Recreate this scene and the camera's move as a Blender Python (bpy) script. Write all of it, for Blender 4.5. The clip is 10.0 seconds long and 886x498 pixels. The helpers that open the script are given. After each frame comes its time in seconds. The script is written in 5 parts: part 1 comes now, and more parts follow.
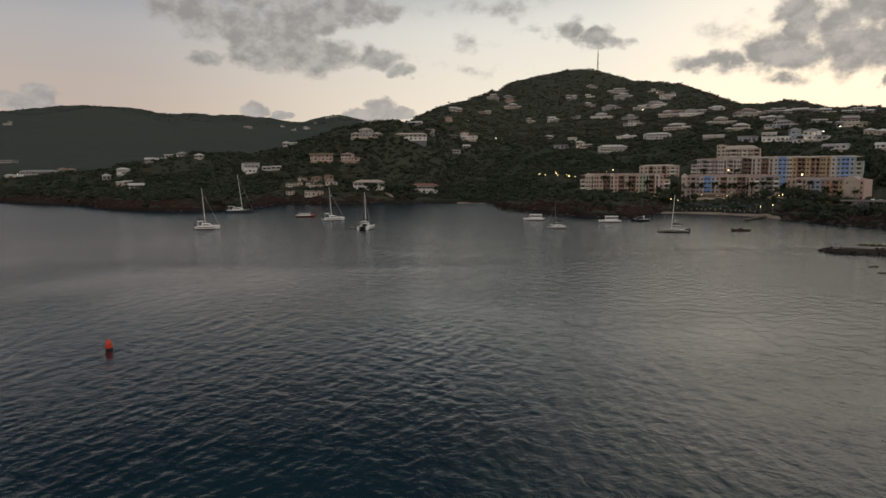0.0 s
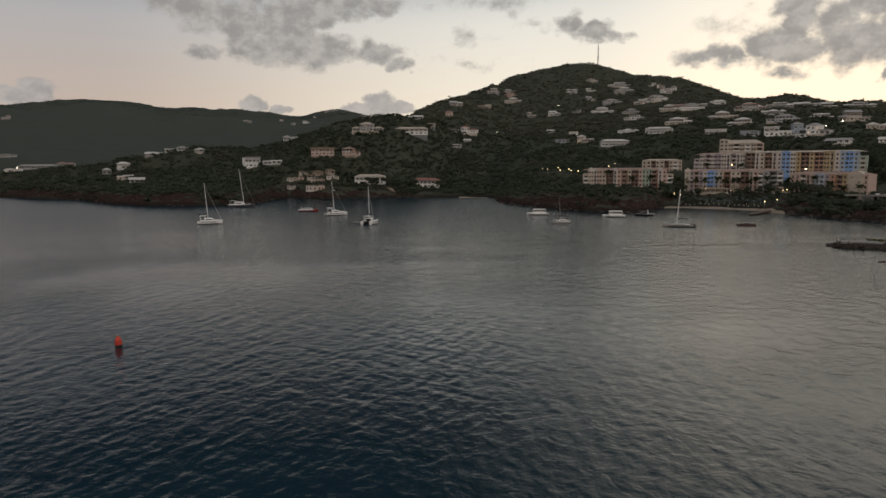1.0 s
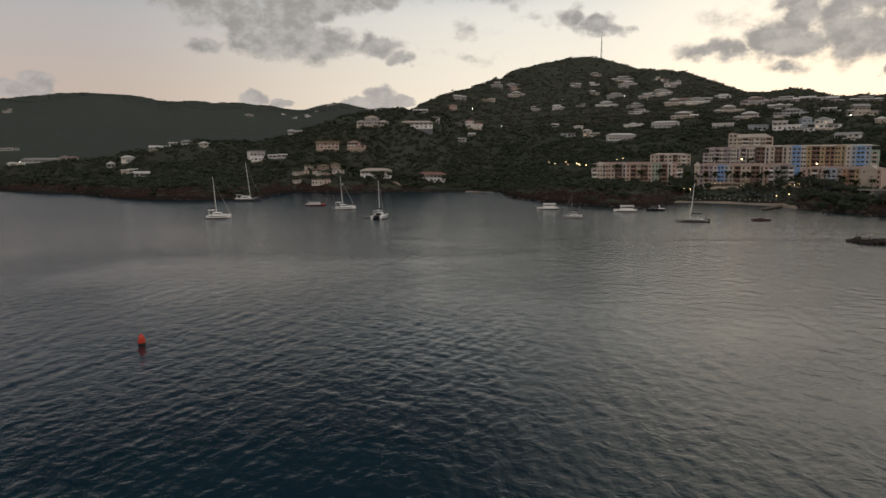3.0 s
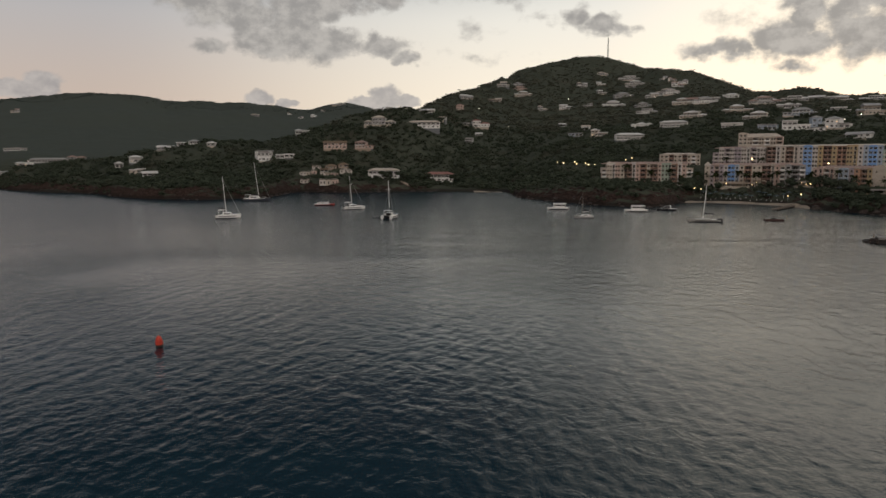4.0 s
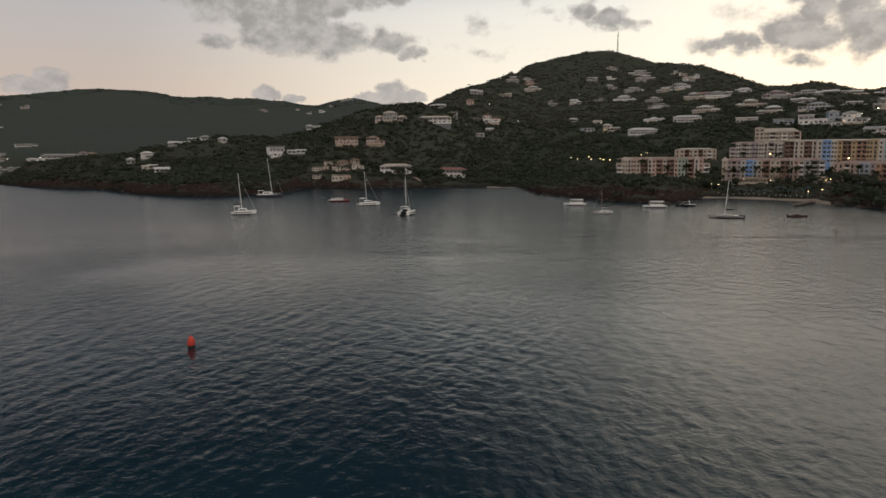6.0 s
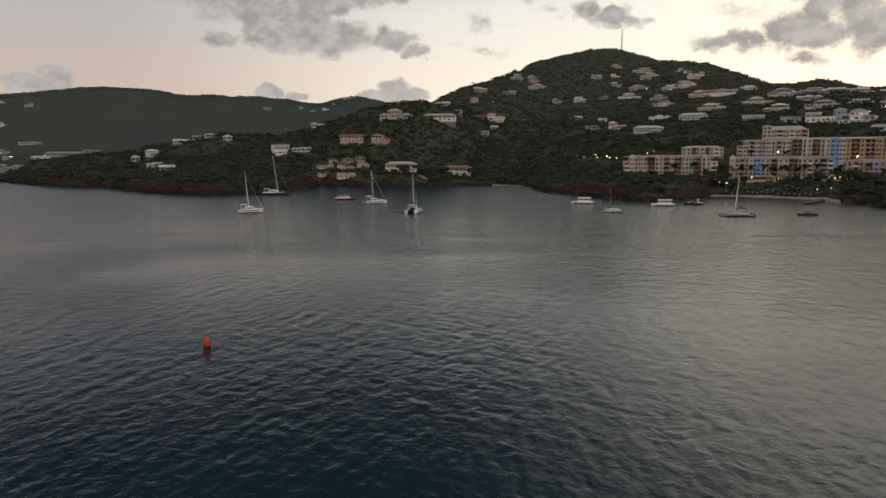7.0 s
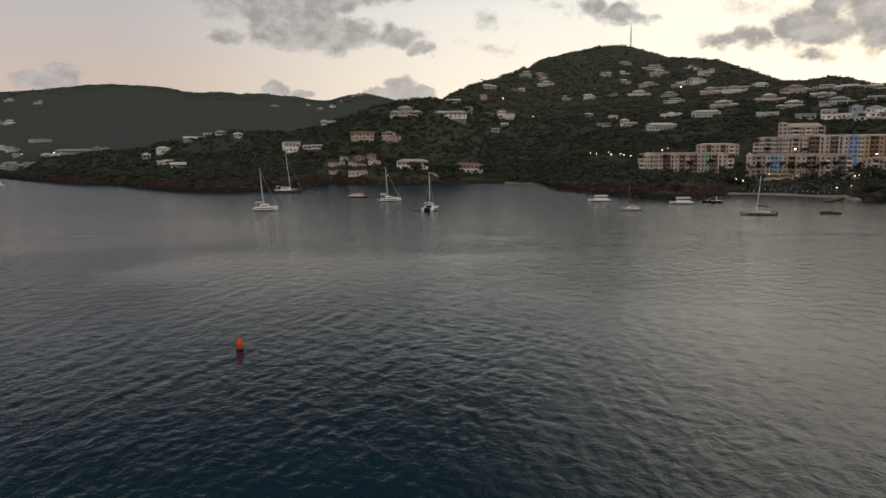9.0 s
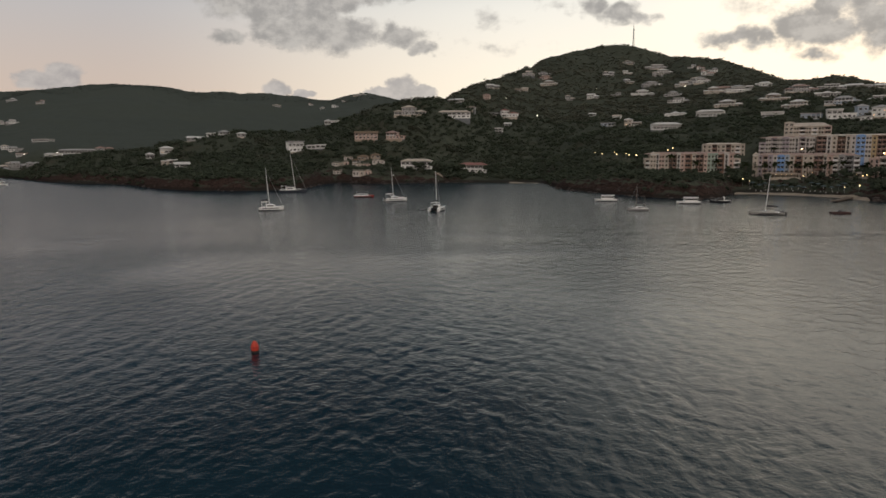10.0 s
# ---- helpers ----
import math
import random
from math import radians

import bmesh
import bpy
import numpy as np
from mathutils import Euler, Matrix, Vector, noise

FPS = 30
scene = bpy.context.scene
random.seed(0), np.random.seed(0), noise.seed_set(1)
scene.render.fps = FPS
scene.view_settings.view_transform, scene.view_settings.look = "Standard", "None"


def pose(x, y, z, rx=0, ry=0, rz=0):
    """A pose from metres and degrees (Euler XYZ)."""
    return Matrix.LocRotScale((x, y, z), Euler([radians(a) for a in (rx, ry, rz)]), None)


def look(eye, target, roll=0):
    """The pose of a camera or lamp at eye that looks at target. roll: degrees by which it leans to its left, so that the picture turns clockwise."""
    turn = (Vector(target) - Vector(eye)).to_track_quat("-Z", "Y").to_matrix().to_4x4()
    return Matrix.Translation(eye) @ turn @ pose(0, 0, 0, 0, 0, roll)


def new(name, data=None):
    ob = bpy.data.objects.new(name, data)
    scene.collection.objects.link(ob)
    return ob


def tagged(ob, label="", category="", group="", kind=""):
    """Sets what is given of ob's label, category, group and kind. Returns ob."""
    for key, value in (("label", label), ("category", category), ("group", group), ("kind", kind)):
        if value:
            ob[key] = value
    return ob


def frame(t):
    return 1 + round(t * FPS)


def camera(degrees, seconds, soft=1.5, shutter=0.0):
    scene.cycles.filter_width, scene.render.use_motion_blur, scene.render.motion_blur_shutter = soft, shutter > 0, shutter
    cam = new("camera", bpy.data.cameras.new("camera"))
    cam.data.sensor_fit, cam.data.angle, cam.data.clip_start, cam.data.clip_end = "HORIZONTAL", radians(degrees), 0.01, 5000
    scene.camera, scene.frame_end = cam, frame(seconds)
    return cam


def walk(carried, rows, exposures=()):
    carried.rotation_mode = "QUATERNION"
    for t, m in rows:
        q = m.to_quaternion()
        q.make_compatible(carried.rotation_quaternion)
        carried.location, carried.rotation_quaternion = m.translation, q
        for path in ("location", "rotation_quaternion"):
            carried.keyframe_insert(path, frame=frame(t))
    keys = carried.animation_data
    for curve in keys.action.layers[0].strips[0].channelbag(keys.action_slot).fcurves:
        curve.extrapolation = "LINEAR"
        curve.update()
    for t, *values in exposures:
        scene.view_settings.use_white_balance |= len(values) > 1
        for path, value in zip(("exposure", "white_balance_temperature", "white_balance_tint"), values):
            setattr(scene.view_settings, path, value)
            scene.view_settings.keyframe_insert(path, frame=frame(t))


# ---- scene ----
# ------------------------------------------------------------------ camera
# A ship's rail, 30 m over the sea, gliding ahead and to the left at about 3 m/s.
RAIL = 30.0
cam = camera(66.0, 10.0, soft=1.5)
ROWS = [
    (0.0, 0.00, 0.00, 83.220, 0.329, -0.039),
    (0.5, -1.23, 0.72, 82.989, 0.328, -0.140),
    (1.0, -2.47, 1.45, 82.757, 0.313, -0.129),
    (1.5, -3.71, 2.18, 82.565, 0.294, -0.118),
    (2.0, -4.94, 2.91, 82.399, 0.287, -0.189),
    (2.5, -6.18, 3.64, 82.278, 0.270, -0.188),
    (4.0, -9.95, 5.87, 82.248, 0.269, 0.350),
    (4.5, -11.21, 6.63, 82.197, 0.296, 0.478),
    (5.0, -12.47, 7.40, 82.123, 0.320, 0.628),
    (5.5, -13.73, 8.17, 81.996, 0.345, 0.785),
    (7.0, -17.54, 10.47, 81.710, 0.343, 1.129),
    (7.5, -18.82, 11.22, 81.649, 0.349, 1.236),
    (8.0, -20.10, 11.95, 81.592, 0.338, 1.381),
    (8.5, -21.38, 12.68, 81.528, 0.338, 1.540),
    (9.0, -22.64, 13.41, 81.496, 0.347, 1.626),
    (9.5, -23.89, 14.13, 81.482, 0.357, 1.673),
    (10.0, -25.14, 14.84, 81.474, 0.356, 1.746),
]
walk(cam, [(t, pose(x, y, RAIL, rx, ry, rz)) for t, x, y, rx, ry, rz in ROWS], [(0.0, -0.06), (2.5, -0.01), (5.0, 0.07), (10.0, 0.15)])

# ------------------------------------------------------------------ sky and light
GLOW = 32.0     # bearing of the glow left by the sun, degrees to the right of ahead


def compass(az, el=0.0):
    a, e = radians(az), radians(el)
    return Vector((math.sin(a) * math.cos(e), math.cos(a) * math.cos(e), math.sin(e)))


class Nodes:
    """Short hand for a node tree."""

    def __init__(self, tree):
        self.t = tree
        tree.nodes.clear()

    def add(self, kind, **inputs):
        n = self.t.nodes.new(kind)
        for k, v in inputs.items():
            self.put(n.inputs[int(k[1:])] if k[0] == "i" and k[1:].isdigit() else n.inputs[k.replace("_", " ")], v)
        return n

    def put(self, socket, v):
        if isinstance(v, bpy.types.NodeSocket):
            self.t.links.new(v, socket)
        elif isinstance(v, tuple) and len(v) == 3 and socket.type == "RGBA":
            socket.default_value = (*v, 1)
        else:
            socket.default_value = v

    def math(self, op, a, b=0.0, clamp=False):
        n = self.add("ShaderNodeMath", i0=a, i1=b)
        n.operation, n.use_clamp = op, clamp
        return n.outputs[0]

    def vec(self, op, a, b=(0, 0, 0)):
        n = self.add("ShaderNodeVectorMath", i0=a, i1=b)
        n.operation = op
        return n.outputs["Value"] if op in ("DOT_PRODUCT", "LENGTH", "DISTANCE") else n.outputs[0]

    def mix(self, fac, a, b, blend="MIX"):
        n = self.t.nodes.new("ShaderNodeMix")
        n.data_type, n.blend_type = "RGBA", blend
        self.put(n.inputs[0], fac)
        self.put(n.inputs[6], a)
        self.put(n.inputs[7], b)
        return n.outputs[2]

    def noise(self, vector, scale, detail=4.0, rough=0.55, distort=0.0):
        n = self.add("ShaderNodeTexNoise", Vector=vector, Scale=scale, Detail=detail, Roughness=rough, Distortion=distort)
        return n.outputs["Fac"]

    def ramp(self, v, lo, hi, a=0.0, b=1.0):
        n = self.add("ShaderNodeMapRange", Value=v, From_Min=lo, From_Max=hi, To_Min=a, To_Max=b)
        n.interpolation_type = "SMOOTHSTEP"
        return n.outputs[0]


world = bpy.data.worlds.new("dusk")
scene.world = world
world.use_nodes = True
N = Nodes(world.node_tree)
way = N.add("ShaderNodeTexCoord").outputs["Generated"]
xyz = N.add("ShaderNodeSeparateXYZ", i0=way)
air = N.add("ShaderNodeTexSky")
air.sky_type, air.sun_disc = "NISHITA", False
air.sun_elevation, air.sun_rotation = radians(1.0), radians(GLOW)
air.air_density, air.dust_density, air.ozone_density = 1.0, 1.5, 1.5
up = N.math("MAXIMUM", xyz.outputs[2], 0.0)
az = N.math("MULTIPLY", N.math("ARCTAN2", xyz.outputs[0], xyz.outputs[1]), 180 / math.pi)
el = N.math("MULTIPLY", N.math("ARCSINE", xyz.outputs[2]), 180 / math.pi)
glow = N.vec("DOT_PRODUCT", way, tuple(compass(GLOW, 4)))
toward = N.ramp(glow, 0.50, 1.0)
side = N.ramp(az, -4.0, 36.0)
# thin evening haze: peach low down, pale grey above, cream round the glow, deep blue-grey higher up
low = N.mix(toward, (0.65, 0.52, 0.44), (1.20, 1.07, 0.86))
high = N.mix(toward, (0.495, 0.505, 0.53), (0.95, 0.945, 0.885))
haze = N.mix(N.ramp(el, 2.0, 15.0), low, high)
# Unseen sky over the view: dimmed left, brightened right to shade the water.
aloft = N.mix(side, (0.040, 0.080, 0.118), (1.30, 1.23, 1.08))
haze = N.mix(N.ramp(el, 10.2, 19.5), haze, aloft)
haze = N.mix(N.ramp(el, 17.0, 44.0), haze, N.mix(side, (0.078, 0.125, 0.175), (0.20, 0.25, 0.30)))
# the sunken sun's own glow, low over the right-hand hills
haze = N.mix(N.ramp(glow, 0.93, 1.0, 0.0, 0.35), haze, (1.7, 1.42, 1.02))
# the unseen sky opposite the glow, raised as afterglow to brighten slopes and walls
behind = N.ramp(xyz.outputs[1], 0.05, -0.6)
haze = N.mix(behind, haze, (0.95, 0.84, 0.765))
clear = N.mix(0.85, N.mix(1.0, air.outputs[0], (0.10, 0.10, 0.10), "MULTIPLY"), haze)

# clouds: soft banks, torn by noise: bearing, elevation, half width, half height, thickness
spot = N.add("ShaderNodeCombineXYZ", i0=az, i1=el, i2=0.0).outputs[0]
stretched = N.vec("MULTIPLY", spot, (0.80, 1.0, 1.0))
BANKS = [
    (-20.5, 12.3, 2.7, 1.3, 1), (-18.0, 11.3, 2.9, 1.5, 1), (-15.5, 10.5, 3.1, 1.9, 1), (-12.5, 9.6, 3.7, 2.0, 1), (-14.5, 8.7, 3.2, 0.9, 0.9), (-18.3, 8.6, 1.9, 0.5, 0.7),
    (-9.5, 8.9, 2.8, 1.5, 1), (-11.0, 11.5, 3.6, 1.9, 1), (-5.2, 8.8, 2.5, 1.1, 1), (-3.3, 8.1, 1.7, 0.7, 0.9), (-8.0, 12.4, 4.2, 1.4, 0.8), (-4.5, 12.4, 2.2, 1.0, 0.7),
    (-14.0, 13.6, 5.4, 1.5, 1), (-26.2, 13.4, 3.0, 1.0, 0.8), (4.3, 12.6, 3.7, 0.8, 0.35), (1.5, 9.9, 1.2, 0.4, 0.1), (2.0, 7.8, 1.6, 0.3, 0.1),
    (7.7, 10.8, 1.2, 0.4, 0.2), (10.6, 10.9, 1.5, 0.9, 0.7), (12.6, 10.2, 2.4, 0.9, 0.8), (14.0, 9.9, 1.4, 0.7, 0.7), (22.2, 10.4, 0.8, 0.3, 0.05),
    (20.9, 7.9, 3.2, 0.9, 0.9), (24.8, 8.4, 2.4, 1.7, 1), (27.0, 10.1, 2.1, 2.1, 1), (27.4, 8.0, 3.2, 1.4, 1), (30.8, 8.3, 3.0, 2.4, 1), (31.6, 11.6, 3.2, 2.6, 1),
    (29.0, 9.8, 2.4, 1.8, 0.9), (25.6, 7.9, 3.4, 0.9, 0.9), (23.0, 7.7, 2.6, 0.8, 0.8), (33.5, 8.5, 2.6, 2.6, 1),
    (32.9, 5.9, 1.0, 0.6, 0.9), (26.3, 6.3, 1.4, 0.4, 0.45), (34.8, 9.5, 3.6, 4.0, 1), (40.0, 10.0, 5.0, 4.5, 1),
]
HEAPS = [(-5.0, 4.6, 1.7, 1.35, 1), (-6.8, 4.3, 1.6, 0.75, 1), (-3.3, 4.4, 1.3, 0.65, 1), (-15.1, 4.6, 1.3, 0.8, 1), (-13.0, 4.2, 1.2, 0.4, 1), (-30.2, 5.2, 1.5, 1.15, 1), (-32.0, 4.9, 1.6, 0.75, 1)]


def banked(at, banks):
    whole = None
    for a, e, wide, tall, thick in banks:
        off = N.vec("MULTIPLY", N.vec("SUBTRACT", at, (a, e, 0)), (1 / wide, 1 / tall, 0))
        one = N.math("MULTIPLY", N.math("SUBTRACT", 1.0, N.vec("LENGTH", off)), thick)
        whole = one if whole is None else N.math("MAXIMUM", whole, one)
    return whole


def warped(scale, reach, detail):
    n = N.add("ShaderNodeTexNoise", Vector=stretched, Scale=scale, Detail=detail, Roughness=0.6)
    return N.vec("ADD", spot, N.vec("MULTIPLY", N.vec("SUBTRACT", n.outputs["Color"], (0.5, 0.5, 0.5)), (reach, reach * 0.7, 0)))


torn = N.noise(stretched, 0.55, 7.0, 0.58)
bank = banked(warped(0.50, 3.2, 4.0), BANKS)
body = N.math("ADD", N.math("MULTIPLY", bank, 1.9), N.math("MULTIPLY", N.math("SUBTRACT", torn, 0.46), 2.9))
cover = N.math("MULTIPLY", N.ramp(body, -0.1, 1.05, 0.0, 0.93), N.ramp(bank, -0.75, 0.05))
puff = N.noise(stretched, 0.8, 6.0, 0.6)
grey = N.mix(N.ramp(puff, 0.36, 0.66), (0.30, 0.287, 0.275), (0.46, 0.435, 0.405))
seen = N.mix(cover, clear, grey)
# heaped clouds low over the ridges
heap = banked(warped(1.3, 1.3, 4.0), HEAPS)
tops = N.ramp(N.math("ADD", heap, N.math("MULTIPLY", N.math("SUBTRACT", torn, 0.5), 0.5)), 0.0, 0.34, 0.0, 0.85)
seen = N.mix(tops, seen, N.mix(N.ramp(puff, 0.35, 0.65), (0.33, 0.315, 0.315), (0.46, 0.43, 0.41)))
back = N.add("ShaderNodeBackground", Color=seen, Strength=1.0)
out = N.add("ShaderNodeOutputWorld", Surface=back.outputs[0])

# what is left of the sun, low and wide, behind the right-hand hills
lamp = bpy.data.lights.new("sun", "SUN")
lamp.energy, lamp.angle, lamp.color = 0.5, radians(10), (1.0, 0.86, 0.68)
sun = new("sun", lamp)
sun.matrix_world = look(tuple(compass(GLOW, 0.3) * 100), (0, 0, 0))

# ------------------------------------------------------------------ materials
def material(name):
    m = bpy.data.materials.new(name)
    m.use_nodes = True
    return m, Nodes(m.node_tree)


def finish(n, colour, rough=0.7, bump=None, strength=0.3, size=0.1, **more):
    shader = n.add("ShaderNodeBsdfPrincipled", Base_Color=colour, Roughness=rough, **more)
    if bump is not None:
        b = n.add("ShaderNodeBump", Strength=strength, Distance=size, Height=bump)
        n.put(shader.inputs["Normal"], b.outputs[0])
    n.add("ShaderNodeOutputMaterial", Surface=shader.outputs[0])
    return shader


def paint(name, colour, rough=0.75, stain=0.22, grain=3.0):
    """Weathered paint or render: streaks, patches and fine grain."""
    m, n = material(name)
    at = n.add("ShaderNodeTexCoord").outputs["Object"]
    blot = n.noise(at, 0.35, 5, 0.6)
    streak = n.noise(n.vec("MULTIPLY", at, (1.6, 1.6, 0.18)), 1.4, 4, 0.6)
    fine = n.noise(at, grain * 4, 3, 0.6)
    dark = tuple(c * (1 - 2.0 * stain) for c in colour)
    one = n.mix(n.ramp(blot, 0.35, 0.75, 0.0, 0.55), colour, dark)
    two = n.mix(n.ramp(streak, 0.5, 0.8, 0.0, 0.5), one, tuple(c * 0.62 for c in colour))
    three = n.mix(n.ramp(fine, 0.3, 0.7, 0.0, 0.18), two, tuple(min(1, c * 1.15) for c in colour))
    rnd = n.add("ShaderNodeObjectInfo").outputs["Random"]
    finish(n, n.mix(n.ramp(rnd, 0, 1, 0, 0.16), three, (0.35, 0.31, 0.26)), rough, fine, 0.2, 0.02)
    return m


def plain(name, colour, rough=0.5, metal=0.0, grain=20.0, vary=0.25):
    m, n = material(name)
    at = n.add("ShaderNodeTexCoord").outputs["Object"]
    f = n.noise(at, grain, 4, 0.6)
    g = n.noise(at, grain * 0.13, 3, 0.6)
    c = n.mix(n.ramp(f, 0.3, 0.7, 0, vary), colour, tuple(v * 0.6 for v in colour))
    c = n.mix(n.ramp(g, 0.4, 0.75, 0, vary), c, tuple(v * 0.7 for v in colour))
    finish(n, c, rough, f, 0.15, 0.01, Metallic=metal)
    return m


def glass_dark(name, tint=(0.022, 0.019, 0.017)):
    m, n = material(name)
    rnd = n.add("ShaderNodeObjectInfo").outputs["Random"]
    c = n.mix(n.ramp(rnd, 0.7, 1.0), tint, (0.06, 0.055, 0.05))
    finish(n, c, 0.2, Specular_IOR_Level=0.3)
    return m


def shining(name, colour, strength):
    m, n = material(name)
    e = n.add("ShaderNodeEmission", Color=colour, Strength=strength)
    n.add("ShaderNodeOutputMaterial", Surface=e.outputs[0])
    return m


def leaves(name, dark, light, dry):
    m, n = material(name)
    at = n.add("ShaderNodeNewGeometry")
    stand = n.noise(at.outputs["Position"], 0.018, 3, 0.6)
    tree = n.noise(at.outputs["Position"], 0.16, 2, 0.5)
    leaf = at.outputs["Random Per Island"]
    c = n.mix(n.ramp(tree, 0.36, 0.66), dark, light)
    c = n.mix(n.ramp(stand, 0.50, 0.72, 0, 0.65), c, dry)
    c = n.mix(n.ramp(leaf, 0, 1, 0, 0.25), c, tuple(v * 0.75 for v in dark))
    face = n.add("ShaderNodeBsdfDiffuse", Color=c)
    glow_through = n.add("ShaderNodeBsdfTranslucent", Color=c)
    both = n.add("ShaderNodeMixShader", i0=0.4, i1=face.outputs[0], i2=glow_through.outputs[0])
    n.add("ShaderNodeOutputMaterial", Surface=both.outputs[0])
    return m


def sea_surface():
    m, n = material("sea")
    at = n.add("ShaderNodeNewGeometry").outputs["Position"]
    wind = n.vec("MULTIPLY", at, (1.25, 1.0, 0.3))
    ripple = n.noise(wind, 0.85, 5, 0.62, 0.3)
    chop = n.noise(n.vec("MULTIPLY", at, (0.95, 0.80, 0.3)), 0.34, 4, 0.6, 0.5)
    slick = n.noise(n.vec("MULTIPLY", at, (0.5, 1.0, 0)), 0.011, 3, 0.55, 0.6)
    depth = n.noise(at, 0.006, 3, 0.5)
    calm = n.ramp(slick, 0.42, 0.62, 1.0, 0.45)
    rise = n.math("MULTIPLY", n.math("ADD", n.math("MULTIPLY", ripple, 0.34), chop), calm)
    swell = n.noise(n.vec("MULTIPLY", at, (0.55, 1.0, 0.3)), 0.13, 3, 0.55, 0.3)
    rise = n.math("ADD", rise, n.math("MULTIPLY", swell, n.ramp(n.vec("LENGTH", at), 150, 380, 0.0, 2.2)))
    colour = n.mix(n.ramp(depth, 0.35, 0.65), (0.003, 0.014, 0.021), (0.004, 0.018, 0.025))
    shader = n.add("ShaderNodeBsdfPrincipled", Base_Color=colour, Roughness=n.ramp(n.vec("LENGTH", at), 90, 450, 0.07, 0.24), IOR=1.333, Specular_IOR_Level=0.5)
    b = n.add("ShaderNodeBump", Strength=n.ramp(n.vec("LENGTH", at), 230, 420, 0.42, 0.21), Distance=0.6, Height=rise)
    n.put(shader.inputs["Normal"], b.outputs[0])
    n.add("ShaderNodeOutputMaterial", Surface=shader.outputs[0])
    return m


def ground_surface():
    """Scrub and soil over the hills, rock on the steep shore, dry earth in patches."""
    m, n = material("ground")
    geo = n.add("ShaderNodeNewGeometry")
    at, normal = geo.outputs["Position"], n.add("ShaderNodeSeparateXYZ", i0=geo.outputs["Normal"])
    p = n.add("ShaderNodeSeparateXYZ", i0=at)
    big = n.noise(at, 0.02, 4, 0.6)
    mid = n.noise(at, 0.11, 4, 0.6)
    fine = n.noise(at, 0.7, 5, 0.65)
    scrub = n.mix(n.ramp(mid, 0.35, 0.65), (0.050, 0.057, 0.041), (0.066, 0.072, 0.053))
    scrub = n.mix(n.ramp(big, 0.55, 0.72, 0, 0.6), scrub, (0.062, 0.054, 0.037))
    rock = n.mix(n.ramp(fine, 0.35, 0.7), (0.022, 0.016, 0.014), (0.070, 0.046, 0.038))
    far_haze = n.math("MULTIPLY", n.ramp(n.vec("LENGTH", at), 1000, 1350), n.ramp(p.outputs[0], -60, -180))
    scrub = n.mix(far_haze, scrub, n.mix(mid, (0.066, 0.076, 0.065), (0.074, 0.084, 0.072)))   # distant slopes paled and greyed, haze put into the ground colour
    steep = n.ramp(n.math("ADD", normal.outputs[2], n.math("MULTIPLY", n.math("SUBTRACT", mid, 0.5), 0.35)), 0.80, 0.93, 1, 0)
    wet = n.ramp(n.math("ADD", p.outputs[2], n.math("MULTIPLY", fine, 2)), 2.2, 4.2, 1, 0)
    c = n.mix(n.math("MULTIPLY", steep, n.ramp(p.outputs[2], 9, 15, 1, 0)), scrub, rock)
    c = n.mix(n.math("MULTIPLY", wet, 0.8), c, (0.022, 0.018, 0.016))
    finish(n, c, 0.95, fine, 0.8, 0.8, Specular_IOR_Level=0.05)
    return m


SEA, GROUND = sea_surface(), ground_surface()
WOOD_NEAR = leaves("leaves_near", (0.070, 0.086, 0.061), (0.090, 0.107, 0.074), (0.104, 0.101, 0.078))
# Farther woods get paler, greyer leaf colours in place of distance haze.
WOOD_FAR = leaves("leaves_far_hazed", (0.118, 0.122, 0.092), (0.138, 0.143, 0.106), (0.146, 0.138, 0.108))
WOOD_RIDGE = leaves("leaves_ridge_hazed", (0.098, 0.112, 0.096), (0.112, 0.128, 0.108), (0.112, 0.122, 0.104))
# ------------------------------------------------------------------ lie of the land
# Heights of the ground along bearings from the ship's first place, shaped to fit the camera's view: (distance, height)
# from the shore inland.
SPAN = np.concatenate([np.linspace(-80, 40, 25), np.linspace(48, 400, 89), np.linspace(416, 3400, 187)])
BEARINGS, SHORES, HEIGHTS = [], [], []


def bearing(az, *points):
    shore = points[0][0]
    r, z = np.array(points, float).T
    BEARINGS.append(az)
    SHORES.append(shore)
    HEIGHTS.append(np.interp(SPAN, np.concatenate([[-80], r - shore]), np.concatenate([[-14], z])))


bearing(-34.5, (1020, 0), (1100, 10), (1300, 28), (1700, 61), (2200, 125), (2700, 221), (3300, 218))
bearing(-32.6, (764, 0), (775, 5), (815, 10), (880, 18), (950, 13), (1100, 24), (1500, 49), (2000, 111), (2600, 219), (3300, 222))
bearing(-29.1, (685, 0), (697, 6), (740, 13), (810, 25), (900, 19), (1150, 27), (1500, 46), (2000, 113), (2600, 236), (3300, 228))
bearing(-25.4, (572, 0), (584, 8), (640, 9), (690, 16), (770, 34), (900, 25), (1300, 30), (2000, 101), (2600, 236), (3300, 233))
bearing(-21.5, (530, 0), (542, 9), (600, 12), (690, 24), (770, 43), (900, 26), (1300, 31), (2000, 94), (2600, 224), (3300, 226))
bearing(-17.4, (524, 0), (536, 8), (600, 12), (670, 25), (780, 46), (900, 29), (1300, 33), (2000, 88), (2600, 218), (3300, 217))
bearing(-13.0, (603, 0), (614, 7), (640, 13), (680, 26), (790, 48), (900, 36), (1300, 39), (2000, 85), (2600, 207), (3300, 219))
bearing(-8.5, (584, 0), (594, 7), (620, 11), (665, 31), (740, 55), (820, 78), (950, 67), (1300, 64), (2000, 96), (2600, 223), (3300, 221))
